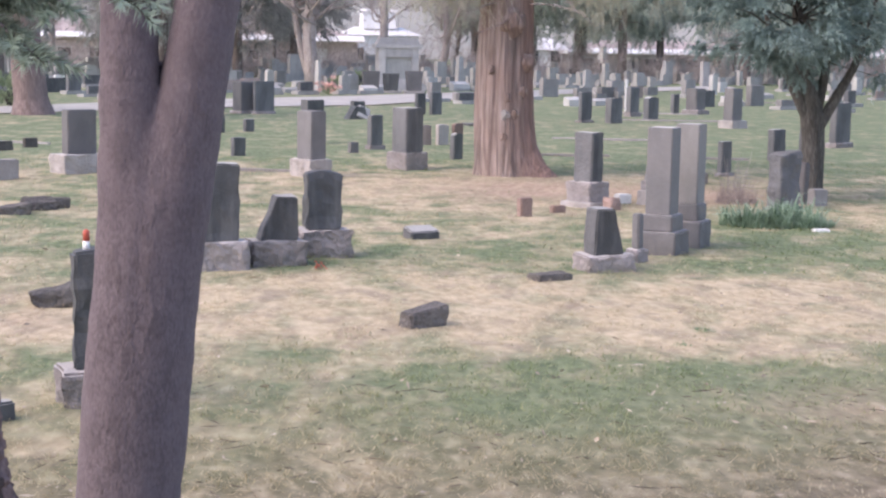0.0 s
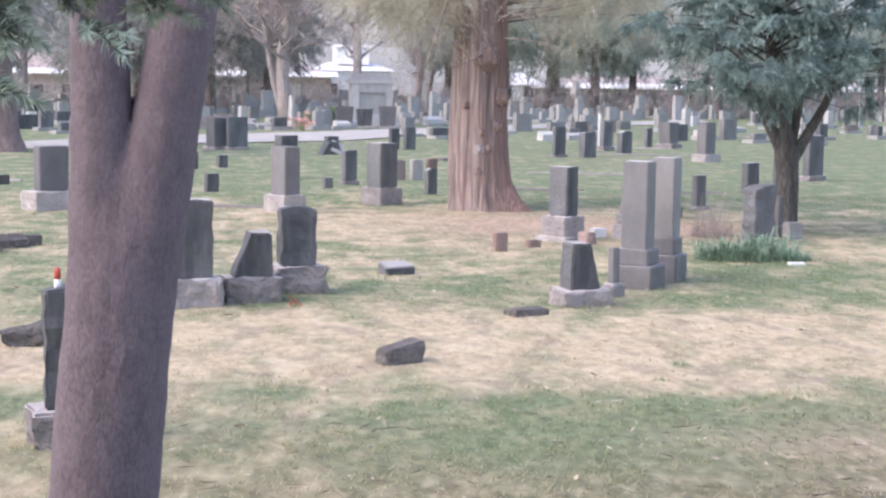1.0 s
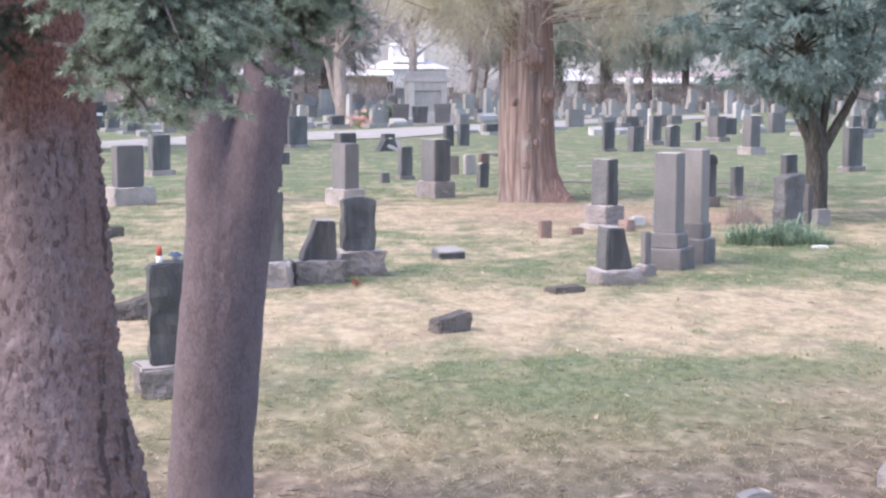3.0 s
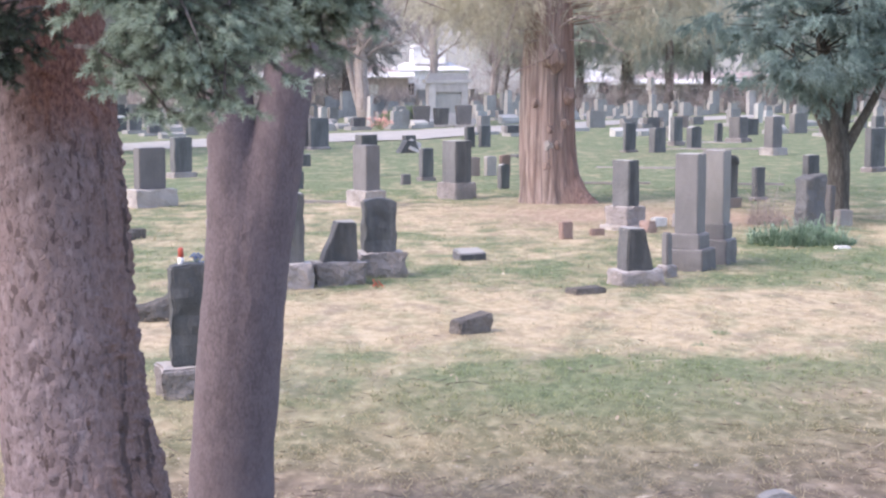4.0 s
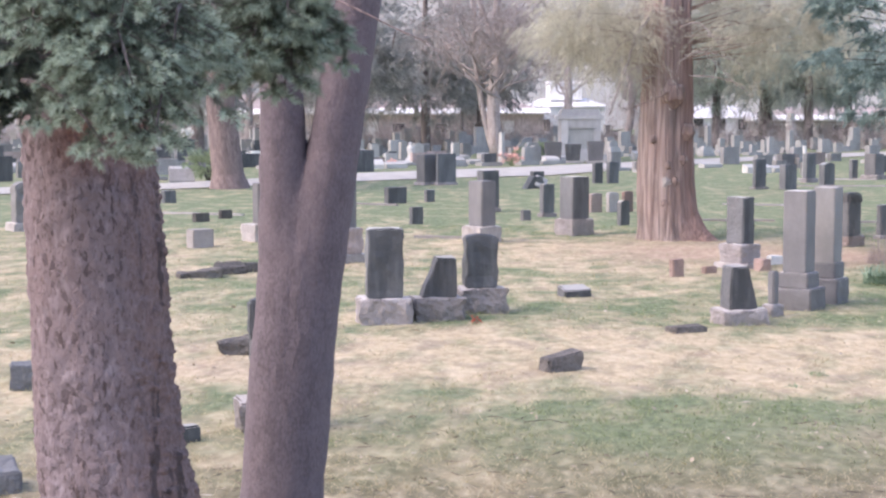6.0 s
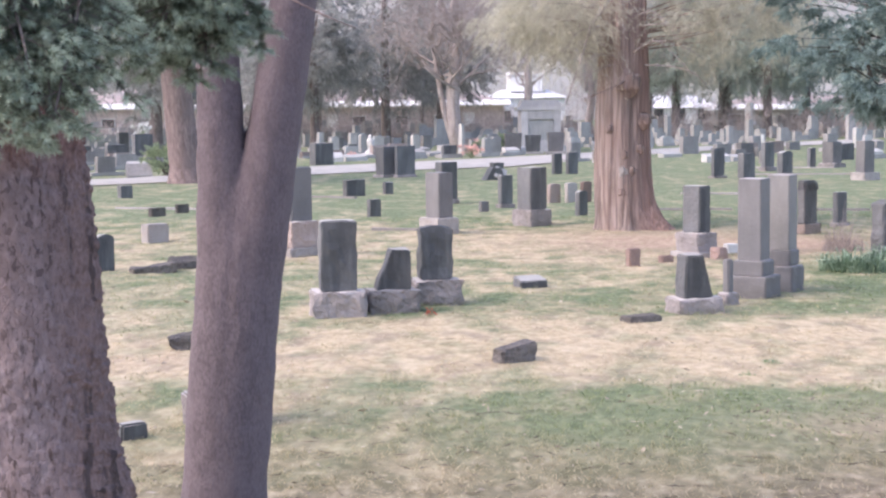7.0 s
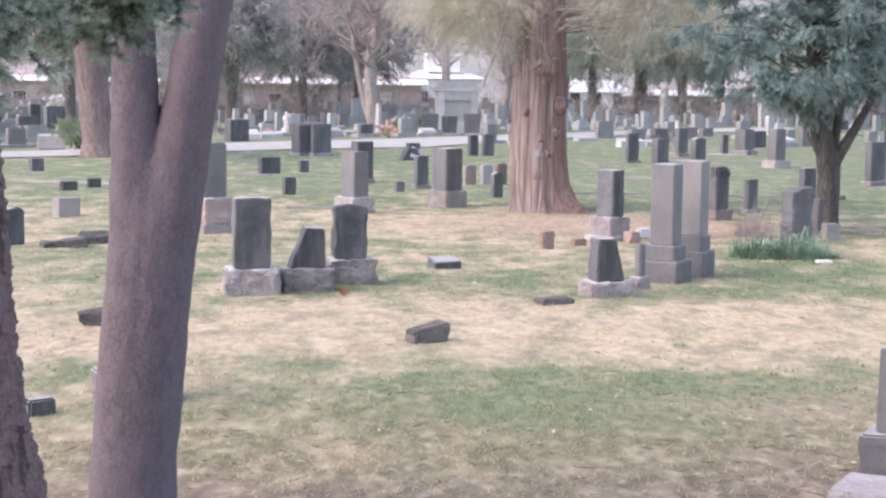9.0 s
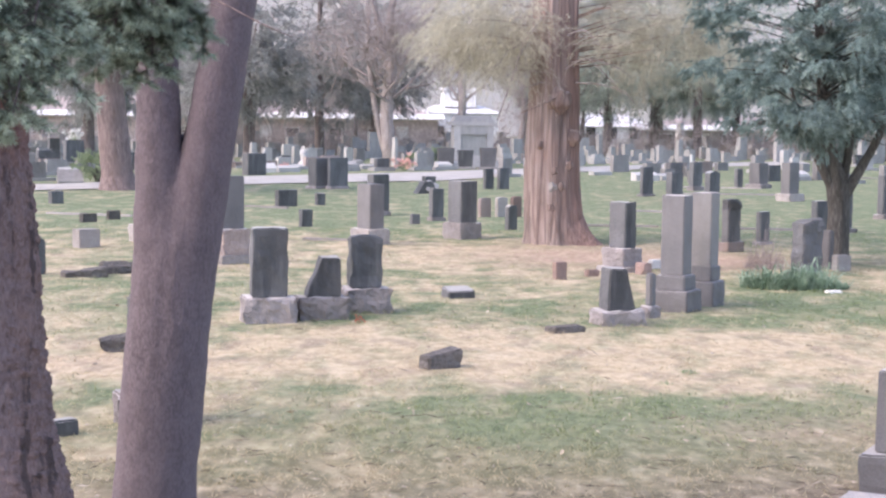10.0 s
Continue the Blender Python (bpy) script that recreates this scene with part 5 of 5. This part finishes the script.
def white_house(x, y, w, h, roof, label):
    t = thing("house", x, y, 0, 4, label, "house", "houses")
    part("wall", hewn_box(w, 7, h, 0, 1, 0, bevel=0.02), WHITE_PAINT, t, "white painted wall")
    bm = bmesh.new()
    e = [bm.verts.new(v) for v in ((-w / 2 - 0.3, -3.9, h), (w / 2 + 0.3, -3.9, h), (w / 2 + 0.3, 3.9, h), (-w / 2 - 0.3, 3.9, h))]
    r = [bm.verts.new((-w * 0.32, 0, h + roof)), bm.verts.new((w * 0.32, 0, h + roof))]
    bm.faces.new((e[0], e[1], r[1], r[0]))
    bm.faces.new((e[2], e[3], r[0], r[1]))
    bm.faces.new((e[1], e[2], r[1]))
    bm.faces.new((e[3], e[0], r[0]))
    bm.faces.new(e[::-1])
    part("roof", bm, ROOF_PALE, t, "pale roof")
    for i in range(3):
        f = part("window", hewn_box(1.06, 0.08, 1.26, 0, 1, 0.92, bevel=0.01), ROOF_PALE, t, "pale window frame")
        f.location = ((i - 1) * w * 0.3, -3.53, 0)
        pane = part("pane", hewn_box(0.9, 0.06, 1.1, 0, 1, 1.0, bevel=0.005), GLASS_DARK, f, "dark glass")
        pane.location = (0, -0.04, 0)
    return t


long_building(-20, 138, 46, 2.55, 1.6, BRICK, ROOF_RED, "long low brick building with a white eaves band")
long_building(44, 150, 42, 1.9, 1.1, GREY_WALL, ROOF_RED, "long low building with a reddish roof")
tall_house = white_house(5.4, 150, 7.0, 3.3, 0.8, "white house with a small upper storey behind the cemetery")
part("upper_storey", hewn_box(3.1, 3.4, 1.6, 0, 1, 3.9, bevel=0.02), WHITE_PAINT, tall_house, "white upper storey")
part("upper_roof", hewn_box(3.5, 3.8, 0.25, 0, 1, 5.5, taper=0.1, bevel=0.02), ROOF_PALE, tall_house, "pale flat roof")
white_house(0.6, 147, 5.0, 2.4, 0.9, "low white outbuilding behind the cemetery")
white_house(20.0, 152, 7.0, 2.2, 1.2, "low white house behind the cemetery")


def mausoleum():
    t = thing("mausoleum", 3.8, 83.5, 0, 6, "pale stone family monument with a heavy cornice", "monument")
    part("step", hewn_box(2.9, 1.6, 0.35, 0.004, 1, -0.05), PLINTH_TOP, t)
    part("wall", hewn_box(2.15, 1.1, 1.9, 0.003, 2, 0.3), PLINTH_TOP, t)
    part("cornice", hewn_box(2.5, 1.5, 0.2, 0.002, 3, 2.2), PLINTH_TOP, t)
    part("cap", hewn_box(2.25, 1.2, 0.36, 0.002, 4, 2.4, taper=0.15), PLINTH_TOP, t)
    for x, w, z, h, name in ((-0.88, 0.36, 0.3, 1.9, "pilaster"), (0.88, 0.36, 0.3, 1.9, "pilaster"), (0.0, 1.4, 1.72, 0.48, "lintel"), (0.0, 1.4, 0.3, 0.3, "sill")):
        p = part(name, hewn_box(w, 0.16, h, 0.0, 4, z), PLINTH_TOP, t)
        p.location = (x, -0.6, 0)
    part("panel", hewn_box(1.38, 0.04, 1.1, 0.0, 4, 0.61), GRANITE_LIGHT, t, "recessed grey panel").location = (0, -0.55, 0)


mausoleum()


# ---- more graves ----
obelisk(4.68, 24.4, [(0.5, 0.2), (0.42, 0.15), (0.34, 0.78)], GRANITE_PALE, PLINTH_PALE, -32, "short pale tapering obelisk behind the grey ones", taper=0.5)
single_stone(11.36, 60.0, 0.1, 0.1, 1.2, MARBLE, 10, 0.0, 82, "thin white marker post in the lawn", "marker_post", "post", "posts", bevel=0.005)
single_stone(1.60, 7.68, 0.22, 0.12, 0.13, GRANITE_PALE, 10, 0.002, 71, "small pale rounded marker beside the path", "grave_marker", "grave marker", "grave markers", crown=0.25)
single_stone(1.18, 7.68, 0.18, 0.12, 0.09, GRANITE_PALE, 20, 0.004, 72, "small pale stone marker beside the path", "grave_marker", "grave marker", "grave markers")
single_stone(-11.89, 55.53, 0.9, 0.5, 0.5, GRANITE_PALE, 20, 0.002, 73, "pale slanted tablet marker beyond the road", "grave_marker", "grave marker", "grave markers", slant=0.8)
tablet = thing("grave_marker", 0.78, 50.5, 0, 24, "pale slanted tablet leaning on a dark stone", "grave marker", "grave markers")
part("block", hewn_box(0.7, 0.42, 0.42, 0.012, 74, -0.03, cut_left=0.75, cut_right=0.35), GRANITE_DARK, tablet, "dark wedge block")
part("tablet", hewn_box(0.44, 0.05, 0.40, 0.003, 75, 0.0, bevel=0.01), PLINTH_TOP, tablet, "pale inscribed tablet").matrix_basis = pose(0.14, -0.24, 0.03, -24, 22, 0)
for x, y, w, h, k in ((2.08, 37.9, 0.36, 0.44, 75), (2.50, 37.9, 0.34, 0.46, 76), (2.88, 38.1, 0.3, 0.48, 77)):
    single_stone(x, y, w, 0.12, h, (PLINTH_WARM, PLINTH_PALE, SANDSTONE)[k - 75], GRID, 0.012, k, "narrow weathered headstone behind the great tree", crown=0.05)
single_stone(2.42, 33.3, 0.26, 0.14, 0.5, GRANITE_HAZY, GRID, 0.006, 78, "dark headstone with a rounded top by the tree", crown=0.06)
single_stone(6.05, 20.9, 0.22, 0.14, 0.03, MARBLE, 10, 0.002, 79, "small flat white marker in the grass", "grave_marker", "grave marker", "grave markers")
single_stone(4.6, 47.7, 1.3, 0.6, 0.05, GRANITE_GREY, 15, 0.006, 81, "flat grey grave slab in the lawn", "grave_marker", "grave marker", "grave markers")
single_stone(-5.95, 69.9, 0.52, 0.3, 0.44, MARBLE, 20, 0.01, 101, "white slanted tablet marker beyond the road", "grave_marker", "grave marker", "grave markers", slant=0.5)
single_stone(3.45, 86.5, 0.5, 0.4, 0.75, MARBLE, 10, 0.004, 102, "small white pointed marker beside the family monument", taper=0.7)


def statue(x, y, h):
    """A draped figure on a block, worn to a plain shape."""
    bm = bmesh.new()
    outline = ((0.0, 0.30), (0.22, 0.29), (0.24, 0.22), (0.32, 0.19), (0.5, 0.17), (0.66, 0.19), (0.78, 0.17), (0.83, 0.075), (0.88, 0.095), (0.95, 0.085), (1.0, 0.02))
    tube(bm, [(0.03 * math.sin(6 * u), 0, u * h) for u, r in outline], [r * h for u, r in outline], 16, 0.02, 5, 0.08)
    ob = new("statue", mesh_of("statue", bm, MARBLE, True))
    ob.location = (x, y, -0.02)
    tagged(ob, "small white marble statue among graves beyond the road", "statue")


statue(-4.97, 78.6, 1.1)
plinth_stone(-5.1, 38.0, 0.5, 0.24, 0.86, (0.66, 0.4, 0.12), seed=83, base_mat=PLINTH_PALE, label="dark granite headstone on a pale foot")
plinth_stone(25.5, 141.0, 0.8, 0.8, 2.1, (1.2, 1.2, 0.5), MARBLE, seed=89, taper=0.4, base_mat=MARBLE, label="tall white marble monument at the far end")
single_stone(-22.4, 73.1, 1.15, 0.5, 0.9, seed=84, label="broad dark headstone with pale sides beyond the road")
plinth_stone(-10.18, 31.72, 0.46, 0.34, 0.78, (0.62, 0.5, 0.16), GRANITE_PALE, seed=85, rough=0.035, crown=0.1, base_mat=PLINTH_PALE, label="rugged pale stone monument on a wide foot")
single_stone(-9.45, 33.0, 0.32, 0.18, 0.4, seed=86, label="small dark headstone in the lawn")
single_stone(-7.10, 23.72, 0.3, 0.2, 0.45, PLINTH_WARM, seed=87, label="small pinkish stone block in the lawn")
single_stone(-14.95, 51.0, 0.5, 0.3, 0.46, MARBLE, 20, 0.02, 88, "small rounded white marble marker beyond the road", crown=0.15)


def plot_kerb(x0, y0, x1, y1):
    ln, turn = math.hypot(x1 - x0, y1 - y0), math.degrees(math.atan2(y1 - y0, x1 - x0))
    single_stone((x0 + x1) / 2, (y0 + y1) / 2, ln, 0.12, 0.035, PLINTH_PALE, turn, 0.006, x0, "low pale concrete kerb edging a grave plot", "plot_kerb", "kerb", "plot kerbs", step=0.3)


for ends in ((4.14, 34.8, 5.89, 34.6), (7.4, 34.2, 8.8, 34.0), (18.6, 72.1, 22.0, 70.6), (-4.9, 41.8, -3.0, 40.8), (9.0, 75.8, 11.8, 79.6), (5.6, 41.0, 8.2, 40.6), (9.5, 52.2, 13.0, 51.8), (10.2, 58.0, 13.5, 57.2), (-8.6, 37.4, -6.4, 36.6), (-1.9, 29.9, -0.9, 29.6)):
    plot_kerb(*ends)


def far_rows():
    """The crowded stones beyond the road, in rows along the plots."""
    rng = np.random.default_rng(8)
    # Materials here are paler than on the near graves, to carry haze.
    kinds = []
    for k, (w, d, h, mat, shape, label) in enumerate([
            (0.8, 0.25, 0.75, GRANITE_HAZY, {}, "dark granite headstone beyond the road"),
            (0.6, 0.24, 0.9, GRANITE_HAZY, {}, "dark upright headstone beyond the road"),
            (0.7, 0.28, 0.7, GRANITE_PALE, {}, "grey granite headstone beyond the road"),
            (0.55, 0.24, 0.85, GRANITE_LIGHT, {"crown": 0.05}, "pale grey headstone beyond the road"),
            (0.5, 0.2, 0.6, MARBLE, {"crown": 0.04}, "small white marble headstone beyond the road"),
            (0.34, 0.34, 1.5, GRANITE_LIGHT, {"taper": 0.35}, "pale tapering grave pillar beyond the road"),
            (0.8, 0.4, 0.4, GRANITE_LIGHT, {"slant": 0.3}, "low grey headstone beyond the road"),
            (0.9, 0.26, 0.6, PLINTH_WARM, {}, "low reddish headstone beyond the road")]):
        kinds.append((w, d, h, mat, shape, label))
    made = {}
    c, s_ = math.cos(radians(GRID)), math.sin(radians(GRID))
    taken = [(-9.65, 97), (-5.6, 105), (-0.5, 82), (20, 121), (22.1, 115), (3.8, 83.5), (-17, 84), (-6.3, 66.4)]
    count, rest = 0, []
    spots_far = []
    for i in range(-40, 70):
        for j in range(0, 40):
            u, v = i * 1.9 + rng.normal() * 0.25, 40 + j * 3.4 + rng.normal() * 0.3
            x, y = u * c - (v - 60) * s_ * 0.6, 60 + u * s_ + (v - 60) * c
            edge = np.interp(x, [-21.5, -12, -6.8, -3.3, 1.2, 5, 9.2, 14.5, 27], [48, 54.6, 63.6, 67.4, 72.5, 78, 83.5, 90.5, 105]) + 2.0
            if x > 4.5 and 61 < y < edge - 11.0 and rng.random() < 0.6:
                edge = 61
            if y < edge or y > 130 or x < -0.33 * y - 2 or x > 0.42 * y + 2 or rng.random() > 0.85:
                continue
            if not any((x - a) ** 2 + (y - b) ** 2 < 4 for a, b in taken):
                spots_far.append((x, y))
    spots_far.sort(key=lambda q: q[1])
    for x, y in spots_far:
        k = int(rng.choice(len(kinds), p=[0.06, 0.03, 0.2, 0.25, 0.1, 0.06, 0.2, 0.1]))
        if (x < -9 and y < 76) or (x > 4 and y < 84):
            k = {4: 0, 3: 2, 5: 1}.get(k, k)
        w, d, h, mat, shape, label = kinds[k]
        m = pose(x, y, 0, 0, 0, GRID + rng.normal() * 4)
        sx, sz = 0.7 + 0.9 * rng.random(), 0.5 + 0.75 * rng.random()
        if k not in made:
            made[k] = single_stone(x, y, w, d, h, mat, GRID, 0.006, 90 + k, label, group="headstones beyond the road", **shape)
            made[k].matrix_basis = m
        elif count < 230:
            copy_thing(made[k], m).scale = (sx, 1, sz)
        else:
            rest.append((m, w * sx, d, h * sz))
        count += 1
    # the farthest plots stand close together, up to the buildings
    for k in range(260):
        y = 96 + 38 * rng.random()
        x = -0.34 * y + (0.76 * y) * rng.random()
        if not any((x - a) ** 2 + (y - b) ** 2 < 6 for a, b in taken):
            rest.append((pose(x, y, 0, 0, 0, GRID + rng.normal() * 6), 0.35 + 0.6 * rng.random(), 0.3, 0.6 + 1.1 * rng.random() ** 2))
    # pale feet under the stones
    for x, y in spots_far[::2]:
        rest.append((pose(x, y, 0, 0, 0, GRID), 1.0 + 0.5 * rng.random(), 0.55, 0.10 + 0.08 * rng.random()))
    joined = bmesh.new()
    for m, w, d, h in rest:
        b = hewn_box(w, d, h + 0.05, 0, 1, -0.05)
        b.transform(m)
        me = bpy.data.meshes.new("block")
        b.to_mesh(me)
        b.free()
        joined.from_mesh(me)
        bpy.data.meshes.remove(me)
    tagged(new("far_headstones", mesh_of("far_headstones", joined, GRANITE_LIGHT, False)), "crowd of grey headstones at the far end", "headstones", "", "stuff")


far_rows()


# ---- small things ----
def blade_clump(name, x, y, rx, ry, n, lo, hi, mat, label, category, seed, width=0.012):
    """A bed of strap leaves that arch over."""
    rng = np.random.default_rng(seed)
    r, a = np.sqrt(rng.random(n)), rng.random(n) * 2 * math.pi
    p = np.stack([rx * r * np.cos(a), ry * r * np.sin(a), np.zeros(n) - 0.02], 1)
    h = (lo + (hi - lo) * rng.random(n)) * (1.2 - 0.75 * r)
    b = rng.random(n) * 2 * math.pi
    out = np.stack([np.cos(b), np.sin(b), np.zeros(n)], 1)
    side = np.stack([-np.sin(b), np.cos(b), np.zeros(n)], 1) * width
    lean = (0.3 + 1.0 * rng.random(n))[:, None]
    h = h * np.clip(0.85 + 1.3 * np.array([noise.noise((q[0] * 4, q[1] * 4, seed)) for q in p]), 0.2, 1.6)
    mid = p + out * lean * h[:, None] * 0.5 + np.array([0, 0, 1]) * h[:, None] * 0.75
    tip = p + out * lean * h[:, None] * 1.5 + np.array([0, 0, 1]) * h[:, None] * (1.0 - 0.3 * lean)
    tri = np.concatenate([np.stack([p - side, p + side, mid + side], 1), np.stack([p - side, mid + side, mid - side], 1), np.stack([mid - side, mid + side, tip], 1)])
    ob = leaf_part(name, tri, mat, None)
    ob.matrix_basis = pose(x, y, 0)
    return tagged(ob, label, category, "", "")


blade_clump("bulb_bed", 5.68, 21.6, 0.78, 0.45, 1600, 0.06, 0.46, LEAF_BULB, "bed of green strap-leaved bulbs in front of a headstone", "plant", 61, 0.009)
for x, y, k in ((2.38, 13.2, 1), (2.75, 13.9, 2)):
    blade_clump("weed_tuft", x, y, 0.09, 0.07, 50, 0.02, 0.07, LEAF_BUSH, "small tuft of green weeds in dry grass", "weeds", 130 + k, 0.004)
blade_clump("dry_weeds", 5.95, 24.6, 0.34, 0.35, 500, 0.15, 0.75, TWIG_BROWN, "dry brown weeds beside a headstone", "plant", 62, 0.002)


def shrub(x, y, r, h, seed, label):
    rng = np.random.default_rng(seed)
    v = rng.normal(size=(60, 3))
    v /= np.linalg.norm(v, axis=1)[:, None]
    c = v * np.array([r, r, h * 0.42]) * (0.5 + 0.5 * rng.random((60, 1))) + np.array([0, 0, h * 0.5])
    t = thing("shrub", x, y, 0, 0, label, "shrub", "shrubs")
    bm = bmesh.new()
    for q in c[::6]:
        tube(bm, [(0, 0, -0.05), tuple(q * 0.5), tuple(q)], [0.03, 0.02, 0.005], 5)
    tagged(part("branchwork", bm, BARK_DARK, t), kind="stuff")
    leaf_part("leaves", boughs(rng, c, v, 0.3, 8, 14, 0.09, 0.04, 0.1), LEAF_BUSH, t)


shrub(-11.1, 56.5, 0.85, 1.15, 63, "round light green shrub beyond the road")
shrub(1.7, 87, 1.4, 0.9, 64, "low green shrub among far graves")


def bare_shrubs():
    """Leafless thicket along the far boundary."""
    rng = np.random.default_rng(91)
    c = []
    for k in range(300):
        y = 108 + 25 * rng.random()
        x = -0.36 * y + 0.8 * y * rng.random()
        hgt = 0.7 + 2.0 * rng.random() ** 1.5
        c.append(np.array([x, y, 0.0]) + rng.normal(size=(30, 3)) * np.array([0.8, 0.5, 0.0]) + np.array([0, 0, 1]) * hgt * rng.random((30, 1)))
    c = np.concatenate(c)
    p = tufts(rng, c, 5, 0.25, 0.7, 0.035, -0.8)
    tagged(leaf_part("bare_thicket", p, TWIG_BROWN, None), "thicket of leafless reddish-grey shrubs along the far boundary", "shrubs", "", "stuff")


bare_shrubs()


def bouquet(x, y, z, size, mat, seed, label):
    """Petals on short stems, bunched together."""
    rng = np.random.default_rng(seed)
    t = thing("flowers", x, y, z, 0, label, "flowers", "flowers")
    v = rng.normal(size=(16, 3)) * size * np.array([0.5, 0.4, 0.3]) + np.array([0, 0, size * 0.6])
    leaf_part("petals", tufts(rng, v, 26, size * 0.16, size * 0.16, size * 0.12, 0.0), mat, t)["kind"] = "stuff"
    bm = bmesh.new()
    for q in v:
        tube(bm, [(0, 0, -0.01), tuple(q)], [size * 0.03, size * 0.02], 4)
    tagged(part("stems", bm, LEAF_BUSH, t), kind="stuff")


bouquet(-0.44, 17.2, 0.0, 0.06, RED_PLASTIC, 65, "small red flowers lying in the grass")
bouquet(-15.3, 72.4, 1.33, 0.5, WHITE_PETAL, 66, "white flowers heaped on a dark headstone")
bouquet(-5.45, 72.3, 0.0, 0.4, PINK_PETAL, 67, "pink flowers beside far graves")
bouquet(0.15, 74.0, 0.0, 0.6, PINK_PETAL, 69, "pink flowers at the foot of a bare tree")


def candle(x, y, z):
    t = thing("grave_candle", x, y, z, 0, "red and white grave candle on top of a headstone", "candle")
    bm = bmesh.new()
    tube(bm, [(0, 0, 0), (0, 0, 0.07)], [0.022, 0.022], 16)
    part("glass", bm, WHITE_PAINT, t, "white candle body", True)
    bm = bmesh.new()
    tube(bm, [(0, 0, 0.07), (0, 0, 0.13), (0, 0, 0.145)], [0.022, 0.021, 0.01], 16)
    part("lid", bm, RED_PLASTIC, t, "red lid", True)


candle(-1.95, 11.36, 0.955)
bouquet(-1.83, 11.42, 0.955, 0.08, BLUE_PLASTIC, 70, "small blue artificial flowers on a headstone")


def litter():
    """Fallen twigs, curled dry leaves and straw tufts on the near lawn."""
    rng = np.random.default_rng(77)
    n = 3200
    y = 7.6 + 13 * rng.random(n) ** 1.4
    x = (rng.random(n) - 0.45) * (4.0 + 0.5 * y)
    keep = np.array([noise.noise((a * 0.8, b * 0.8, 4)) for a, b in zip(x, y)]) + 0.35 * rng.normal(size=n) > 0.0
    x, y = x[keep], y[keep]
    n = len(x)
    c = np.stack([x, y, 0.012 + 0.02 * rng.random(n)], 1)
    a = rng.random(n) * 2 * math.pi
    ln = 0.012 + 0.06 * rng.random(n) ** 3
    way = np.stack([np.cos(a), np.sin(a), 0.15 * rng.normal(size=n)], 1) * ln[:, None]
    side = np.stack([-np.sin(a), np.cos(a), 0.5 * rng.normal(size=n)], 1) * (0.003 + 0.010 * rng.random(n)[:, None])
    tri = np.concatenate([np.stack([c - way, c + side, c + way], 1), np.stack([c - way, c + way, c - side], 1)])
    ob = leaf_part("leaf_litter", tri, LITTER, None)
    tagged(ob, "fallen twigs and curled dry leaves on the lawn", "leaves", "", "stuff")


def fallen_twigs():
    """Thin dark twigs strewn under the trees."""
    rng = np.random.default_rng(78)
    n = 750
    y = 7.4 + 4.6 * rng.random(n) ** 1.7
    x = (rng.random(n) - 0.45) * (2.5 + 0.55 * y)
    a = rng.random(n) * 2 * math.pi
    ln = 0.02 + 0.12 * rng.random(n) ** 3
    p = np.stack([x, y, 0.008 + 0.012 * rng.random(n)], 1)
    way = np.stack([np.cos(a), np.sin(a), 0.12 * rng.normal(size=n)], 1) * ln[:, None]
    bend = np.stack([-np.sin(a), np.cos(a), 0.3 * rng.random(n)], 1) * (ln * 0.25 * rng.normal(size=n))[:, None]
    thick = np.array([0, 0, 1.0]) * (0.0022 + 0.002 * rng.random((n, 1)))
    mid = p + bend
    tri = np.concatenate([np.stack([p - way, mid - thick, mid + thick], 1), np.stack([mid - thick, p + way, mid + thick], 1)])
    tagged(leaf_part("fallen_twigs", tri, TWIG_DARK, None), "thin dark fallen twigs on the lawn", "twigs", "", "stuff")


litter()
fallen_twigs()
